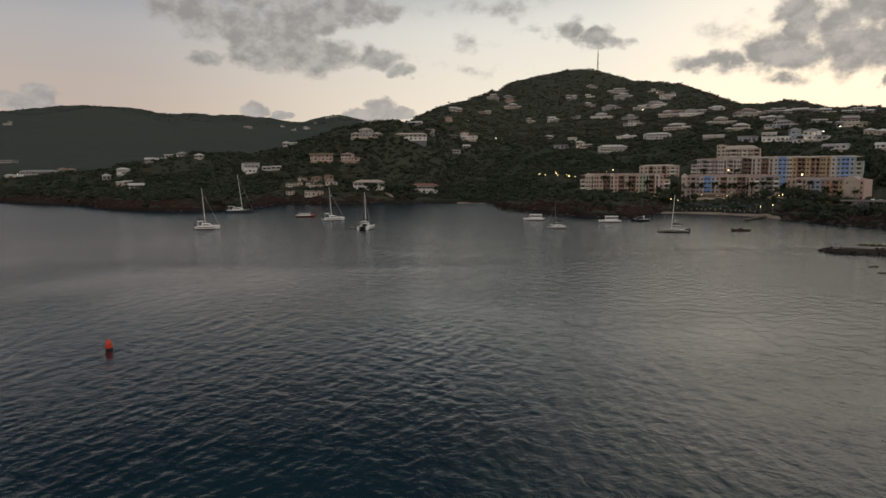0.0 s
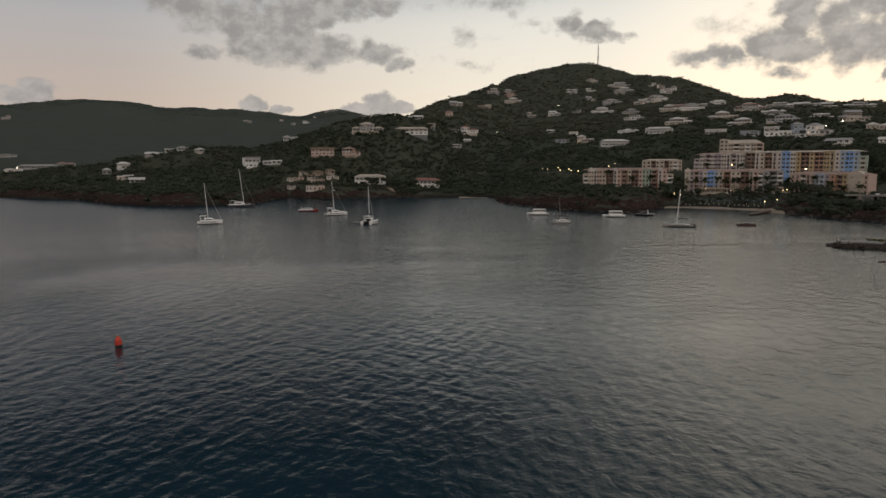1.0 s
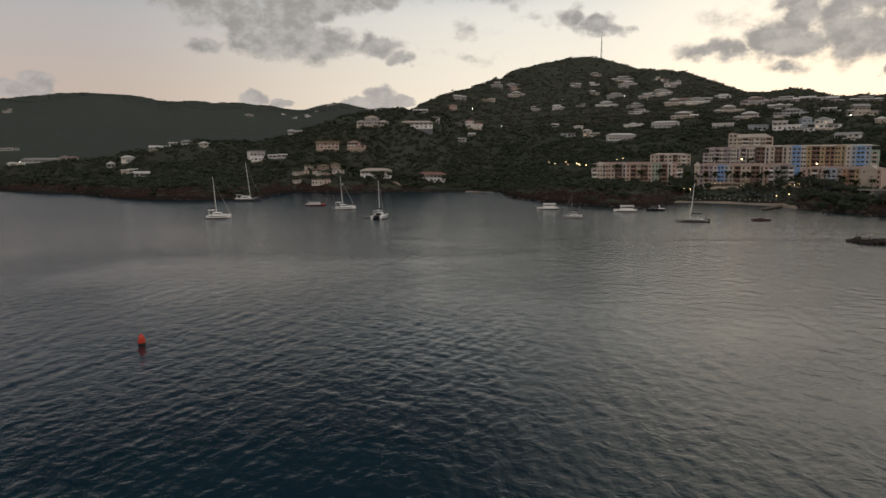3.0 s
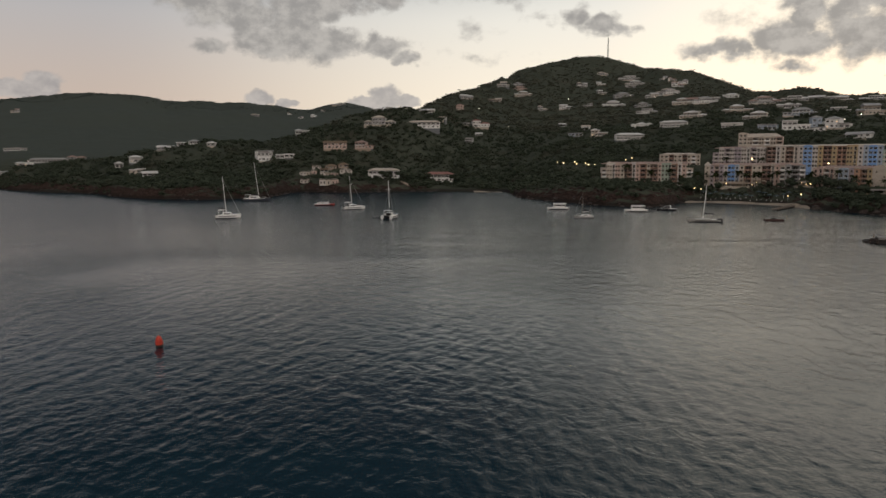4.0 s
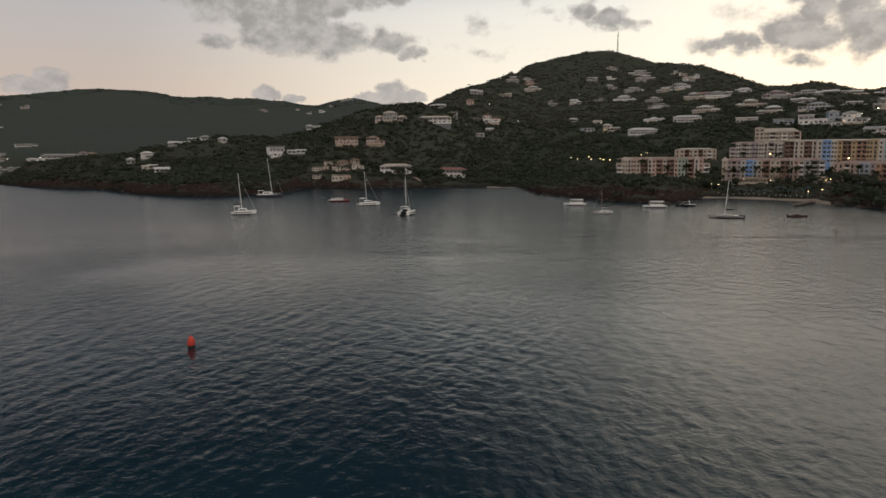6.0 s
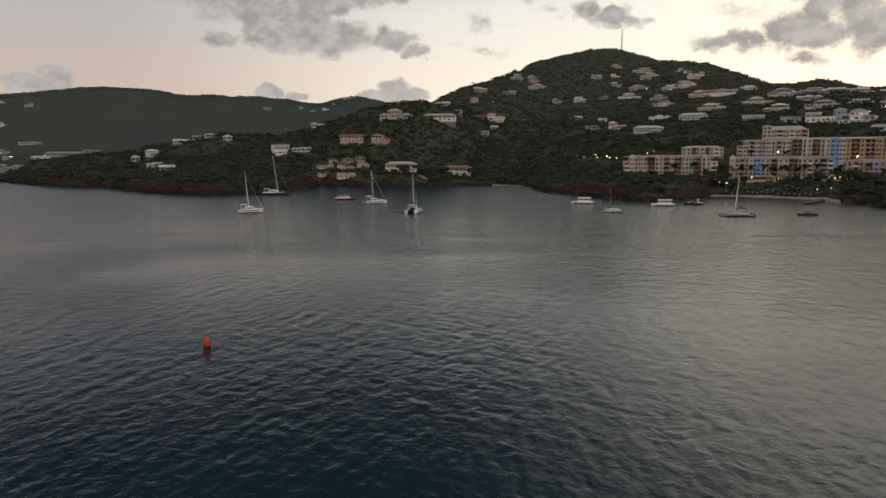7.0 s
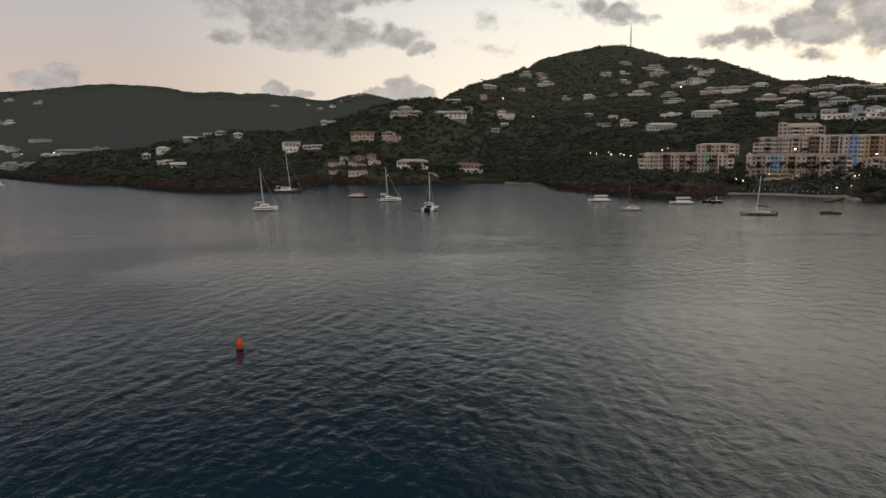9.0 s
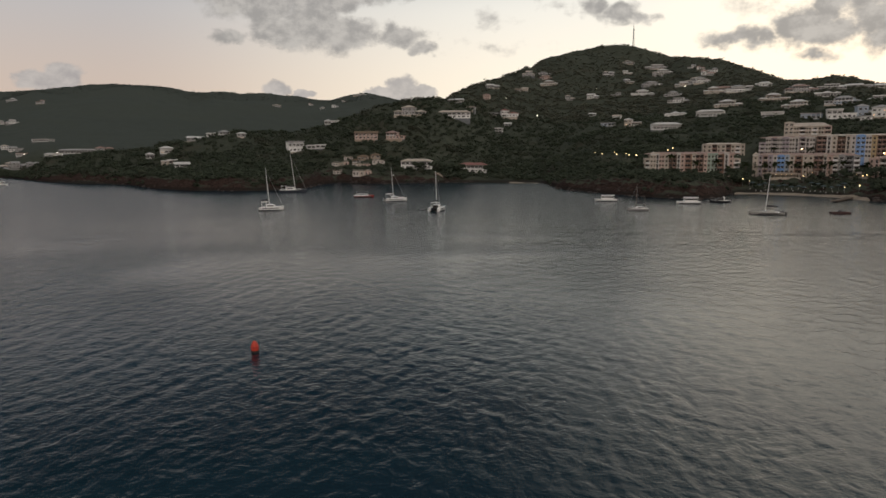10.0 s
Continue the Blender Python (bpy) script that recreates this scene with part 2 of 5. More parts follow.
bearing(-3.9, (590, 0), (600, 5), (640, 12), (700, 33), (760, 57), (860, 89), (1000, 79), (1400, 92), (2000, 117), (2600, 186), (3300, 194))
bearing(-1.8, (587, 0), (598, 4), (645, 8), (720, 31), (790, 55), (900, 87), (1050, 107), (1250, 128), (1500, 130), (2600, 173), (3300, 181))
bearing(0.8, (583, 0), (594, 3), (650, 4), (800, 33), (1000, 76), (1250, 141), (1450, 152), (2000, 151), (3300, 153))
bearing(4.0, (573, 0), (584, 2), (640, 3), (800, 28), (1000, 68), (1300, 138), (1560, 203), (1800, 204), (2200, 176), (3300, 152))
bearing(5.5, (490, 0), (501, 5), (520, 7), (560, 8), (720, 22), (1000, 64), (1443, 161), (1750, 244), (2000, 246), (2400, 184), (3300, 151))
bearing(10.1, (430, 0), (441, 8), (456, 11), (476, 12), (550, 19), (720, 40), (1000, 71), (1380, 139), (1700, 231), (1900, 293), (2200, 285), (3300, 174))
bearing(12.3, (420, 0), (431, 8), (447, 11), (480, 11), (550, 21), (720, 43), (1000, 73), (1380, 138), (1700, 227), (1900, 290), (2200, 283), (3300, 173))
bearing(14.5, (417, 0), (428, 8), (444, 10), (470, 10), (510, 11), (560, 21), (720, 46), (1000, 76), (1290, 122), (1650, 206), (1900, 269), (2200, 263), (3300, 170))
bearing(18.8, (465, 0), (478, 2), (490, 5), (502, 8), (530, 9), (556, 18), (600, 30), (720, 52), (1000, 84), (1300, 134), (1700, 222), (2000, 210), (3300, 166))
bearing(22.9, (455, 0), (468, 2), (480, 5), (493, 8), (522, 10), (560, 22), (600, 35), (720, 54), (1000, 88), (1300, 133), (1550, 170), (1900, 168), (3300, 161))
bearing(27.5, (420, 0), (434, 6), (465, 8), (500, 10), (525, 13), (560, 21), (600, 33), (720, 55), (1000, 88), (1300, 131), (1550, 167), (1900, 169), (3300, 154))
bearing(30.4, (397, 0), (411, 6), (440, 3), (500, 5), (560, 20), (600, 32), (720, 55), (1000, 87), (1280, 124), (1700, 145), (3300, 149))
bearing(33.8, (380, 0), (394, 6), (430, 4), (500, 8), (560, 20), (600, 32), (720, 54), (1000, 83), (1280, 120), (1700, 140), (3300, 144))
bearing(39.8, (345, 0), (360, 7), (430, 5), (500, 11), (600, 30), (720, 49), (1000, 77), (1280, 105), (1700, 118), (3300, 132))
bearing(52, (300, 0), (315, 7), (430, 8), (600, 28), (1000, 70), (1700, 95), (3300, 90))
bearing(75, (300, 0), (315, 5), (430, 8), (600, 20), (1000, 40), (1700, 60), (3300, 60))
BEARINGS, SHORES, HEIGHTS = np.array(BEARINGS), np.array(SHORES, float), np.array(HEIGHTS)
for row in HEIGHTS:     # round the kinks of each slope a little, but keep the shore
    soft = np.convolve(np.pad(row, 4, mode="edge"), np.ones(9) / 9, mode="valid")
    row[:] = np.where(SPAN > 60, soft, row)

# points of the coast between those bearings
COAST = [(-50, 1250), (-36, 940), (-32.9, 764), (-30.9, 717), (-27.7, 650), (-26.6, 598), (-25.6, 572), (-23.5, 541), (-20.2, 525), (-16.3, 524), (-15.0, 552),
         (-13.8, 596), (-12.8, 606), (-9.6, 584), (-6.5, 592), (-4.0, 590), (-0.2, 584), (3.6, 578), (4.3, 560), (4.5, 515), (5.4, 488), (7.9, 457), (11.5, 423),
         (15.2, 417), (16.6, 432), (17.6, 462), (19.0, 468), (21.6, 459), (24.4, 451), (25.6, 440), (27.1, 425), (29.3, 407), (31.8, 393), (33.1, 384), (40, 345), (52, 300), (75, 300)]
COAST_AZ, COAST_R = np.array(COAST, float).T


# lifts and drops of the ridges that fit the skyline to the camera's view: bearing, metres up or down
SPUR_AZ, SPUR_DZ = [-33.0, -30.3, -28.6, -26.8, -25.8, -24.9, -22.9, -20.9, -20.1, -18.8, -17.6, -15.4, -14.6, -13.3, -11.9, -10.1, -9.2, -7.8, -6.9, -5.5, -3.5], [0.0, 3.3, 1.0, -4.3, -4.1, -0.6, 0.1, 3.2, 4.6, 0.7, 0.2, 0.2, 2.7, 6.7, 6.0, 0.7, -2.4, -1.7, 2.3, 4.2, 0.0]
FAR_AZ, FAR_DZ = [-33.4, -31.7, -30.9, -30.0, -28.9, -27.1, -25.6, -24.4, -23.2, -22.4, -21.6, -20.4, -19.1, -18.3, -16.2, -15.3, -14.0, -13.1, -12.2, -11.3, -10.6, -9.5, -8.4, -7.2, -6.5, -3.0], [-6.7, 2.9, -0.7, -3.0, 1.9, 16.0, 16.0, 9.7, 2.8, -2.3, 0.1, 10.5, 5.1, 0.1, 8.0, 5.5, 6.7, 3.5, -4.5, -7.3, -7.1, -5.4, 0.7, 8.0, 8.4, 8.4]
HILL_AZ, HILL_DZ = [-5.0, -3.7, -2.0, -0.6, 0.5, 1.7, 2.5, 3.2, 4.1, 5.3, 6.4, 7.6, 8.7, 9.6, 10.5, 11.4, 12.7, 13.6, 14.5, 15.3, 16.4, 17.4, 18.4, 19.4, 20.2, 21.0, 22.2, 23.3, 25.2, 26.3, 27.4, 28.1, 28.8, 29.5, 31.1], [0.0, 0.0, -3.7, 0.7, 2.5, 8.0, 5.4, -3.6, 3.9, -4.7, 2.2, 5.6, 4.3, -0.3, -0.1, 0.7, -5.2, -5.4, -7.8, -6.1, 7.6, 4.4, -2.2, -5.1, -1.5, 0.2, -3.1, -11.7, -13.0, -8.9, -10.7, -12.1, -12.2, -8.8, -2.1]
CREST_AZ = [-4.5, -2.0, 1.7, 3.0, 6.4, 8.7, 15.3, 17.4, 20.0, 23.0, 28.0, 33.0]
CREST_R = [1100, 1230, 1300, 1550, 1740, 1850, 1870, 1670, 1640, 1530, 1460, 1440]


def wobble(x, y, size, seed=0.0):
    """Cheap smooth noise of about -1 to 1 with features of that size, for arrays."""
    total = 0.0
    for k, (a, b, c) in enumerate(((1.0, 0.37, 0.1), (-0.62, 0.91, 2.3), (0.28, -1.13, 4.1), (1.37, 0.55, 1.7), (-0.49, -1.41, 5.2))):
        total = total + np.sin((a * x + b * y) * 2 * np.pi / size + c + seed * (k + 1) + 1.3 * np.sin((b * x - a * y) * 2.2 / size + seed + k))
    return total / 3.2


def ground(x, y):
    """Height of the bare ground over the sea at x, y (numbers or arrays)."""
    x, y = np.asarray(x, float), np.asarray(y, float)
    az, r = np.degrees(np.arctan2(x, y)), np.hypot(x, y)
    shore = np.interp(az, COAST_AZ, COAST_R) + 2.5 * wobble(x, y, 46) + 1.2 * wobble(x, y, 17, 2)
    s = r - shore
    hi = np.clip(np.searchsorted(BEARINGS, az), 1, len(BEARINGS) - 1)
    f = np.clip((az - BEARINGS[hi - 1]) / (BEARINGS[hi] - BEARINGS[hi - 1]), 0, 1)
    f = f * f * (3 - 2 * f) * 0.5 + f * 0.5
    # beyond the first slopes the distance counts from each bearing's own shore
    far = np.clip((s - 30) / 120, 0, 1)

    def column(k):
        span = s + far * (shore - SHORES[k])
        step = np.clip(np.searchsorted(SPAN, span), 1, len(SPAN) - 1)
        g = np.clip((span - SPAN[step - 1]) / (SPAN[step] - SPAN[step - 1]), 0, 1)
        return HEIGHTS[k, step - 1] * (1 - g) + HEIGHTS[k, step] * g

    z = column(hi - 1) * (1 - f) + column(hi) * f

    def ease(a, b):
        g = np.clip((r - a) / (b - a), 0, 1)
        return g * g * (3 - 2 * g)

    spur = np.interp(az, SPUR_AZ, SPUR_DZ)
    z = z + spur * ease(600, 760) * (1 - ease(860, 1020))
    crest_r = np.interp(az, CREST_AZ, CREST_R)
    z = z + np.interp(az, FAR_AZ, FAR_DZ) * ease(1900, 2550) + np.interp(az, HILL_AZ, HILL_DZ) * ease(crest_r * 0.72, crest_r * 0.97)
    rough = np.clip(s / 250, 0, 1)
    return z + rough * (2.2 * wobble(x, y, 130, 1) + 1.0 * wobble(x, y, 48, 3)) + np.clip(r / 1500 - 0.4, 0, 1.2) * 7 * wobble(x, y, 330, 5)


def height(x, y):
    return float(ground(x, y))


def sheet(name, verts, faces, mat):
    mesh = bpy.data.meshes.new(name)
    mesh.vertices.add(len(verts))
    mesh.vertices.foreach_set("co", np.asarray(verts, np.float32).ravel())
    faces = np.asarray(faces, np.int32)
    k = faces.shape[1]
    mesh.loops.add(faces.size)
    mesh.loops.foreach_set("vertex_index", faces.ravel())
    mesh.polygons.add(len(faces))
    mesh.polygons.foreach_set("loop_start", np.arange(0, faces.size, k, dtype=np.int32))
    mesh.materials.append(mat)
    mesh.update(calc_edges=True)
    mesh.validate()
    return new(name, mesh)


def lattice(rows, cols, closed=False):
    i, j = np.meshgrid(np.arange(rows - 1), np.arange(cols if closed else cols - 1), indexing="ij")
    i, j = i.ravel(), j.ravel()
    k = (j + 1) % cols
    return np.stack([i * cols + j, i * cols + k, (i + 1) * cols + k, (i + 1) * cols + j], 1)


# the ground: one sheet from under the water to beyond the far ridges
az = np.concatenate([np.linspace(-50, -36.2, 24), np.linspace(-36, 36, 480), np.linspace(36.3, 70, 50)])
dist = np.concatenate([np.linspace(-70, -6, 12), np.linspace(-4, 60, 60), np.linspace(63, 300, 80), np.geomspace(305, 2900, 150)])
A, D = np.meshgrid(np.radians(az), dist, indexing="xy")
R = D + np.interp(np.degrees(A), COAST_AZ, COAST_R)
X, Y = R * np.sin(A), R * np.cos(A)
Z = ground(X, Y)
Z = Z + np.clip(Z, 0, 6) / 6 * (0.9 * wobble(X, Y, 9, 4) + 0.5 * wobble(X, Y, 4.1, 7)) * np.clip(1.3 - D / 500, 0, 1)
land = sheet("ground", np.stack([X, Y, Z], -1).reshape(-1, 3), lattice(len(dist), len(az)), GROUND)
tagged(land, "dark scrub-covered hills and rocky brown shore around the bay", "ground", kind="structure")
for p in land.data.polygons:
    p.use_smooth = True

# the sea: one sheet out to the horizon, with real waves where they can be told apart
az = np.concatenate([np.linspace(-40, 40, 550), np.linspace(45, 315, 70)])
dist = np.concatenate([[0.01, 8, 18, 28, 38, 44], np.geomspace(48, 640, 520), np.geomspace(660, 4950, 50)])
A, R = np.meshgrid(np.radians(az), dist, indexing="xy")
X, Y = R * np.sin(A) - 12, R * np.cos(A) + 7
Z = np.zeros_like(X)
rng = np.random.default_rng(4)
cell = np.maximum(R * 0.0040, R * 0.0024)
for k in range(46):
    long = 0.95 * 1.045 ** k
    turn = radians(rng.normal(26, 26) if k % 3 == 0 else rng.normal(-18, 19))
    kx, ky = np.cos(turn) * 2 * np.pi / long, np.sin(turn) * 2 * np.pi / long
    fade = np.clip(long / cell / 3 - 1, 0, 1) * (R > 46)
    phase = rng.uniform(0, 6.28)
    bend = 0.9 * np.sin(X * rng.uniform(-0.11, 0.11) + Y * rng.uniform(-0.11, 0.11) + phase)
    Z += 0.0034 * min(long, 2.2) * fade * np.sin(kx * X + ky * Y + phase + bend) * (0.55 + 0.45 * wobble(X, Y, 9 * long ** 0.6, k))
Z += np.where(Z > 0, Z * 0.25, 0)
water = sheet("water", np.stack([X, Y, Z], -1).reshape(-1, 3), lattice(len(dist), len(az), True), SEA)
tagged(water, "dark blue rippled sea reflecting the evening sky", "sea", kind="structure")
for p in water.data.polygons:
    p.use_smooth = True

# ------------------------------------------------------------------ kit
PALETTE = {
    "white": (0.80, 0.79, 0.77), "cream": (0.50, 0.435, 0.365), "pink": (0.52, 0.38, 0.325), "lilac": (0.36, 0.31, 0.335), "blue": (0.19, 0.36, 0.68),
    "sky": (0.36, 0.43, 0.52), "orange": (0.43, 0.25, 0.165), "yellow": (0.42, 0.31, 0.17), "green": (0.32, 0.40, 0.33), "brown": (0.19, 0.11, 0.08),
    "grey": (0.34, 0.335, 0.33), "slate": (0.17, 0.18, 0.19), "redroof": (0.25, 0.095, 0.075), "salmon": (0.31, 0.20, 0.165), "paleroof": (0.62, 0.61, 0.585),
    "ivory": (0.56, 0.515, 0.475), "thatch": (0.17, 0.115, 0.07), "stone": (0.34, 0.27, 0.21), "sand": (0.55, 0.44, 0.32), "concrete": (0.24, 0.23, 0.215),
}
PAINT = {k: paint(k, v) for k, v in PALETTE.items()}
GLASS = glass_dark("window_glass")
# Dark matte pane colour that stands in for the unlit room behind.
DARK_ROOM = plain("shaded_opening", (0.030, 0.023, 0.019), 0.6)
LAMP_WARM, LAMP_WHITE = shining("lamp_warm", (1.0, 0.66, 0.30), 7.0), shining("lamp_white", (1.0, 0.90, 0.72), 10.0)
LIT_ROOM = shining("lit_room", (1.0, 0.62, 0.28), 1.5)
DECK_GREY = plain("weathered_deck", (0.40, 0.39, 0.36), 0.6)
GELCOAT = plain("gelcoat", (0.85, 0.85, 0.83), 0.28, vary=0.12)
NAVY, RED_HULL, BLACK_HULL = plain("navy_hull", (0.045, 0.052, 0.068), 0.3), plain("red_hull", (0.33, 0.035, 0.03), 0.3), plain("black_hull", (0.022, 0.022, 0.026), 0.3)
ALLOY, STEEL = plain("alloy", (0.74, 0.74, 0.72), 0.4, 0.0), plain("steel", (0.25, 0.25, 0.25), 0.5, 0.7)
CANVAS_DARK, CANVAS_TEAL = plain("dark_canvas", (0.03, 0.03, 0.035), 0.9), plain("teal_canvas", (0.05, 0.075, 0.078), 0.85)
BUOY_RED, BUOY_DARK = plain("buoy_red", (0.62, 0.055, 0.025), 0.45, vary=0.4), plain("buoy_dark_base", (0.03, 0.022, 0.018), 0.8)
TIMBER, ROCK = plain("timber", (0.13, 0.095, 0.07), 0.8, grain=6), plain("rock", (0.050, 0.038, 0.031), 0.9, grain=1.3, vary=0.6)
BARK = plain("bark", (0.10, 0.075, 0.055), 0.9, grain=8)
DRY_GRASS = leaves("dry_grass", (0.09, 0.085, 0.03), (0.16, 0.145, 0.05), (0.15, 0.12, 0.05))
PALM = leaves("palm_leaves", (0.022, 0.030, 0.014), (0.050, 0.060, 0.026), (0.06, 0.05, 0.03))


def part(name, bm, mat, parent=None, label="", m=None):
    """One mesh object out of a bmesh, under a thing or a part; mat may be a list."""
    mesh = bpy.data.meshes.new(name)
    bm.normal_update()
    bm.to_mesh(mesh)
    bm.free()
    return share(name, mesh, parent, label, m, mat)


def share(name, mesh, parent=None, label="", m=None, mat=None):
    if mat is not None:
        for one in mat if isinstance(mat, (list, tuple)) else [mat]:
            mesh.materials.append(one)
    ob = new(name, mesh)
    if parent is not None:
        ob.parent = parent
    if m is not None:
        ob.matrix_basis = m
    if label:
        tagged(ob, label)
    return ob


def thing(name, m, label, category, group="", kind=""):
    ob = new(name)
    ob.matrix_basis = m
    return tagged(ob, label, category, group, kind)


def box(bm, x0, x1, y0, y1, z0, z1, mi=0, taper=0.0, bevel=0.0):
    v = [bm.verts.new(p) for p in ((x0, y0, z0), (x1, y0, z0), (x1, y1, z0), (x0, y1, z0), (x0 + taper, y0 + taper, z1), (x1 - taper, y0 + taper, z1), (x1 - taper, y1 - taper, z1), (x0 + taper, y1 - taper, z1))]
    f = [bm.faces.new([v[i] for i in q]) for q in ((3, 2, 1, 0), (4, 5, 6, 7), (0, 1, 5, 4), (1, 2, 6, 5), (2, 3, 7, 6), (3, 0, 4, 7))]
    for one in f:
        one.material_index = mi
    if bevel:
        bmesh.ops.bevel(bm, geom=list({e for one in f for e in one.edges}), offset=bevel, segments=1, affect="EDGES")
    return bm


def boxes(*items):
    bm = bmesh.new()
    for one in items:
        box(bm, *one)
    return bm


def hip(w, d, rise, over=0.6, thick=0.22, gable=False, z=0.0):
    """A roof with a fascia and eaves: hipped, or gabled along x."""
    bm = bmesh.new()
    x, y = w / 2 + over, d / 2 + over
    run = max(0.3, x - y * 0.95) if not gable else x - 0.1
    low = [bm.verts.new((a, b, z)) for a, b in ((-x, -y), (x, -y), (x, y), (-x, y))]
    eave = [bm.verts.new((a, b, z + thick)) for a, b in ((-x, -y), (x, -y), (x, y), (-x, y))]
    r0, r1 = bm.verts.new((-run, 0, z + thick + rise)), bm.verts.new((run, 0, z + thick + rise))
    bm.faces.new(low[::-1])
    for i in range(4):
        bm.faces.new((low[i], low[(i + 1) % 4], eave[(i + 1) % 4], eave[i]))
    bm.faces.new((eave[0], eave[1], r1, r0))
    bm.faces.new((eave[2], eave[3], r0, r1))
    bm.faces.new((eave[1], eave[2], r1))
    bm.faces.new((eave[3], eave[0], r0))
    return bm


def tube(bm, points, r0, r1=None, sides=6, mi=0):
    """A tapered tube along points."""
    r1 = r0 if r1 is None else r1
    rings = []
    pts = [Vector(p) for p in points]
    for i, p in enumerate(pts):
        d = (pts[min(i + 1, len(pts) - 1)] - pts[max(i - 1, 0)]).normalized()
        a = d.orthogonal().normalized()
        b = d.cross(a)
        r = r0 + (r1 - r0) * i / max(1, len(pts) - 1)
        rings.append([bm.verts.new(p + r * (math.cos(k * 6.2832 / sides) * a + math.sin(k * 6.2832 / sides) * b)) for k in range(sides)])
    for u, v in zip(rings, rings[1:]):
        for k in range(sides):
            bm.faces.new((u[k], u[(k + 1) % sides], v[(k + 1) % sides], v[k])).material_index = mi
    bm.faces.new(rings[0][::-1]).material_index = mi
    bm.faces.new(rings[-1]).material_index = mi
    return bm


def lathe(bm, profile, sides=16, mi=0, closed=True):
    rings = [[bm.verts.new((r * math.cos(k * 6.2832 / sides), r * math.sin(k * 6.2832 / sides), z)) for k in range(sides)] for r, z in profile]
    for u, v in zip(rings, rings[1:]):
        for k in range(sides):
            bm.faces.new((u[k], u[(k + 1) % sides], v[(k + 1) % sides], v[k])).material_index = mi
    if closed:
        bm.faces.new(rings[0][::-1]).material_index = mi
        bm.faces.new(rings[-1]).material_index = mi
    return bm


def panel_mesh(name, w, h, deep, margin, sunk, mats, bars=0):
    """One piece: a plate that stands proud of a wall at y = 0, its face sunk within a margin and crossed by bars."""
    bm = bmesh.new()
    ys = -deep
    xs = [-w / 2, -w / 2 + margin]
    inner = w - 2 * margin
    for i in range(bars):
        c = -w / 2 + margin + inner * (i + 1) / (bars + 1)
        xs += [c - margin * 0.3, c + margin * 0.3]
    xs += [w / 2 - margin, w / 2]
    zs = [0, margin, h - margin, h]
    grid = [[bm.verts.new((x, ys, z)) for x in xs] for z in zs]
    sunk_faces = []
    for k in range(3):
        for i in range(len(xs) - 1):
            face = bm.faces.new((grid[k][i], grid[k][i + 1], grid[k + 1][i + 1], grid[k + 1][i]))
            if k == 1 and i % 2:
                sunk_faces.append(face)
    rim = grid[0] + [row[-1] for row in grid[1:]] + grid[3][-2::-1] + [row[0] for row in grid[2:0:-1]]
    back = [bm.verts.new((v.co.x, 0, v.co.z)) for v in rim]
    for i in range(len(rim)):
        bm.faces.new((rim[i], back[i], back[(i + 1) % len(rim)], rim[(i + 1) % len(rim)]))
    for face in sunk_faces:
        inset = bmesh.ops.inset_individual(bm, faces=[face], thickness=0.001, depth=-sunk)
        face.material_index = 1
    mesh = bpy.data.meshes.new(name)
    bmesh.ops.recalc_face_normals(bm, faces=bm.faces)
    bm.to_mesh(mesh)
    bm.free()
    for one in mats:
        mesh.materials.append(one)
    return mesh


WINDOW = panel_mesh("window", 1.6, 1.6, 0.12, 0.11, 0.08, (PAINT["white"], GLASS), 1)
WINDOW_WIDE = panel_mesh("window", 2.6, 1.9, 0.12, 0.11, 0.08, (PAINT["white"], GLASS), 2)
WINDOW_LIT = panel_mesh("window", 1.2, 1.1, 0.12, 0.11, 0.08, (PAINT["white"], LIT_ROOM), 1)
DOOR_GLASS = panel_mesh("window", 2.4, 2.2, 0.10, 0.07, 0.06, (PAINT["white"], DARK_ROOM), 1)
RAILS = {k: panel_mesh("railing", 2.9, 0.95, 0.09, 0.06, 0.05, (PAINT[k], PAINT[k]), 2) for k in PALETTE}
RAIL_WIDE = panel_mesh("railing", 2.9, 0.95, 0.09, 0.10, 0.05, (PAINT["white"], PAINT["grey"]), 4)
FOOTPRINTS = []     # x, y, half width of what stands on the hills, kept clear of trees


def facing(x, y, turn=0.0):
    """Degrees about z that turn a front at -y towards the camera's first place."""
    return -math.degrees(math.atan2(x, y)) + turn

# ------------------------------------------------------------------ the hotel on the bay
FLOOR = 2.92


def gable_bm(w, d, rise, thick=0.25):
    """A pediment with a shallow ridge running back from the front at y = 0."""
    bm = bmesh.new()
    rows = []
    for y in (0.0, d):
        rows.append([bm.verts.new(p) for p in ((-w / 2, y, 0), (w / 2, y, 0), (w / 2, y, thick), (w * 0.18, y, rise), (-w * 0.18, y, rise), (-w / 2, y, thick))])
    for i in range(6):
        bm.faces.new((rows[0][i], rows[0][(i + 1) % 6], rows[1][(i + 1) % 6], rows[1][i]))
    bm.faces.new(rows[0][::-1])
    bm.faces.new(rows[1])
    bmesh.ops.recalc_face_normals(bm, faces=bm.faces)
    return bm


SLOT = panel_mesh("window", 1.3, 1.45, 0.10, 0.07, 0.09, (PAINT["cream"], GLASS), 1)
STAIR_PANE = panel_mesh("window", 1.5, 2.5, 0.10, 0.09, 0.08, (PAINT["white"], GLASS), 1)
BAY_PANE = panel_mesh("window", 2.0, 1.5, 0.12, 0.08, 0.10, (PAINT["white"], GLASS), 2)
# Darker paints for loggia back walls, recess shade put into the colour.
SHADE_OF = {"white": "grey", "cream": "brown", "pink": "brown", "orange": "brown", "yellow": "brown"}
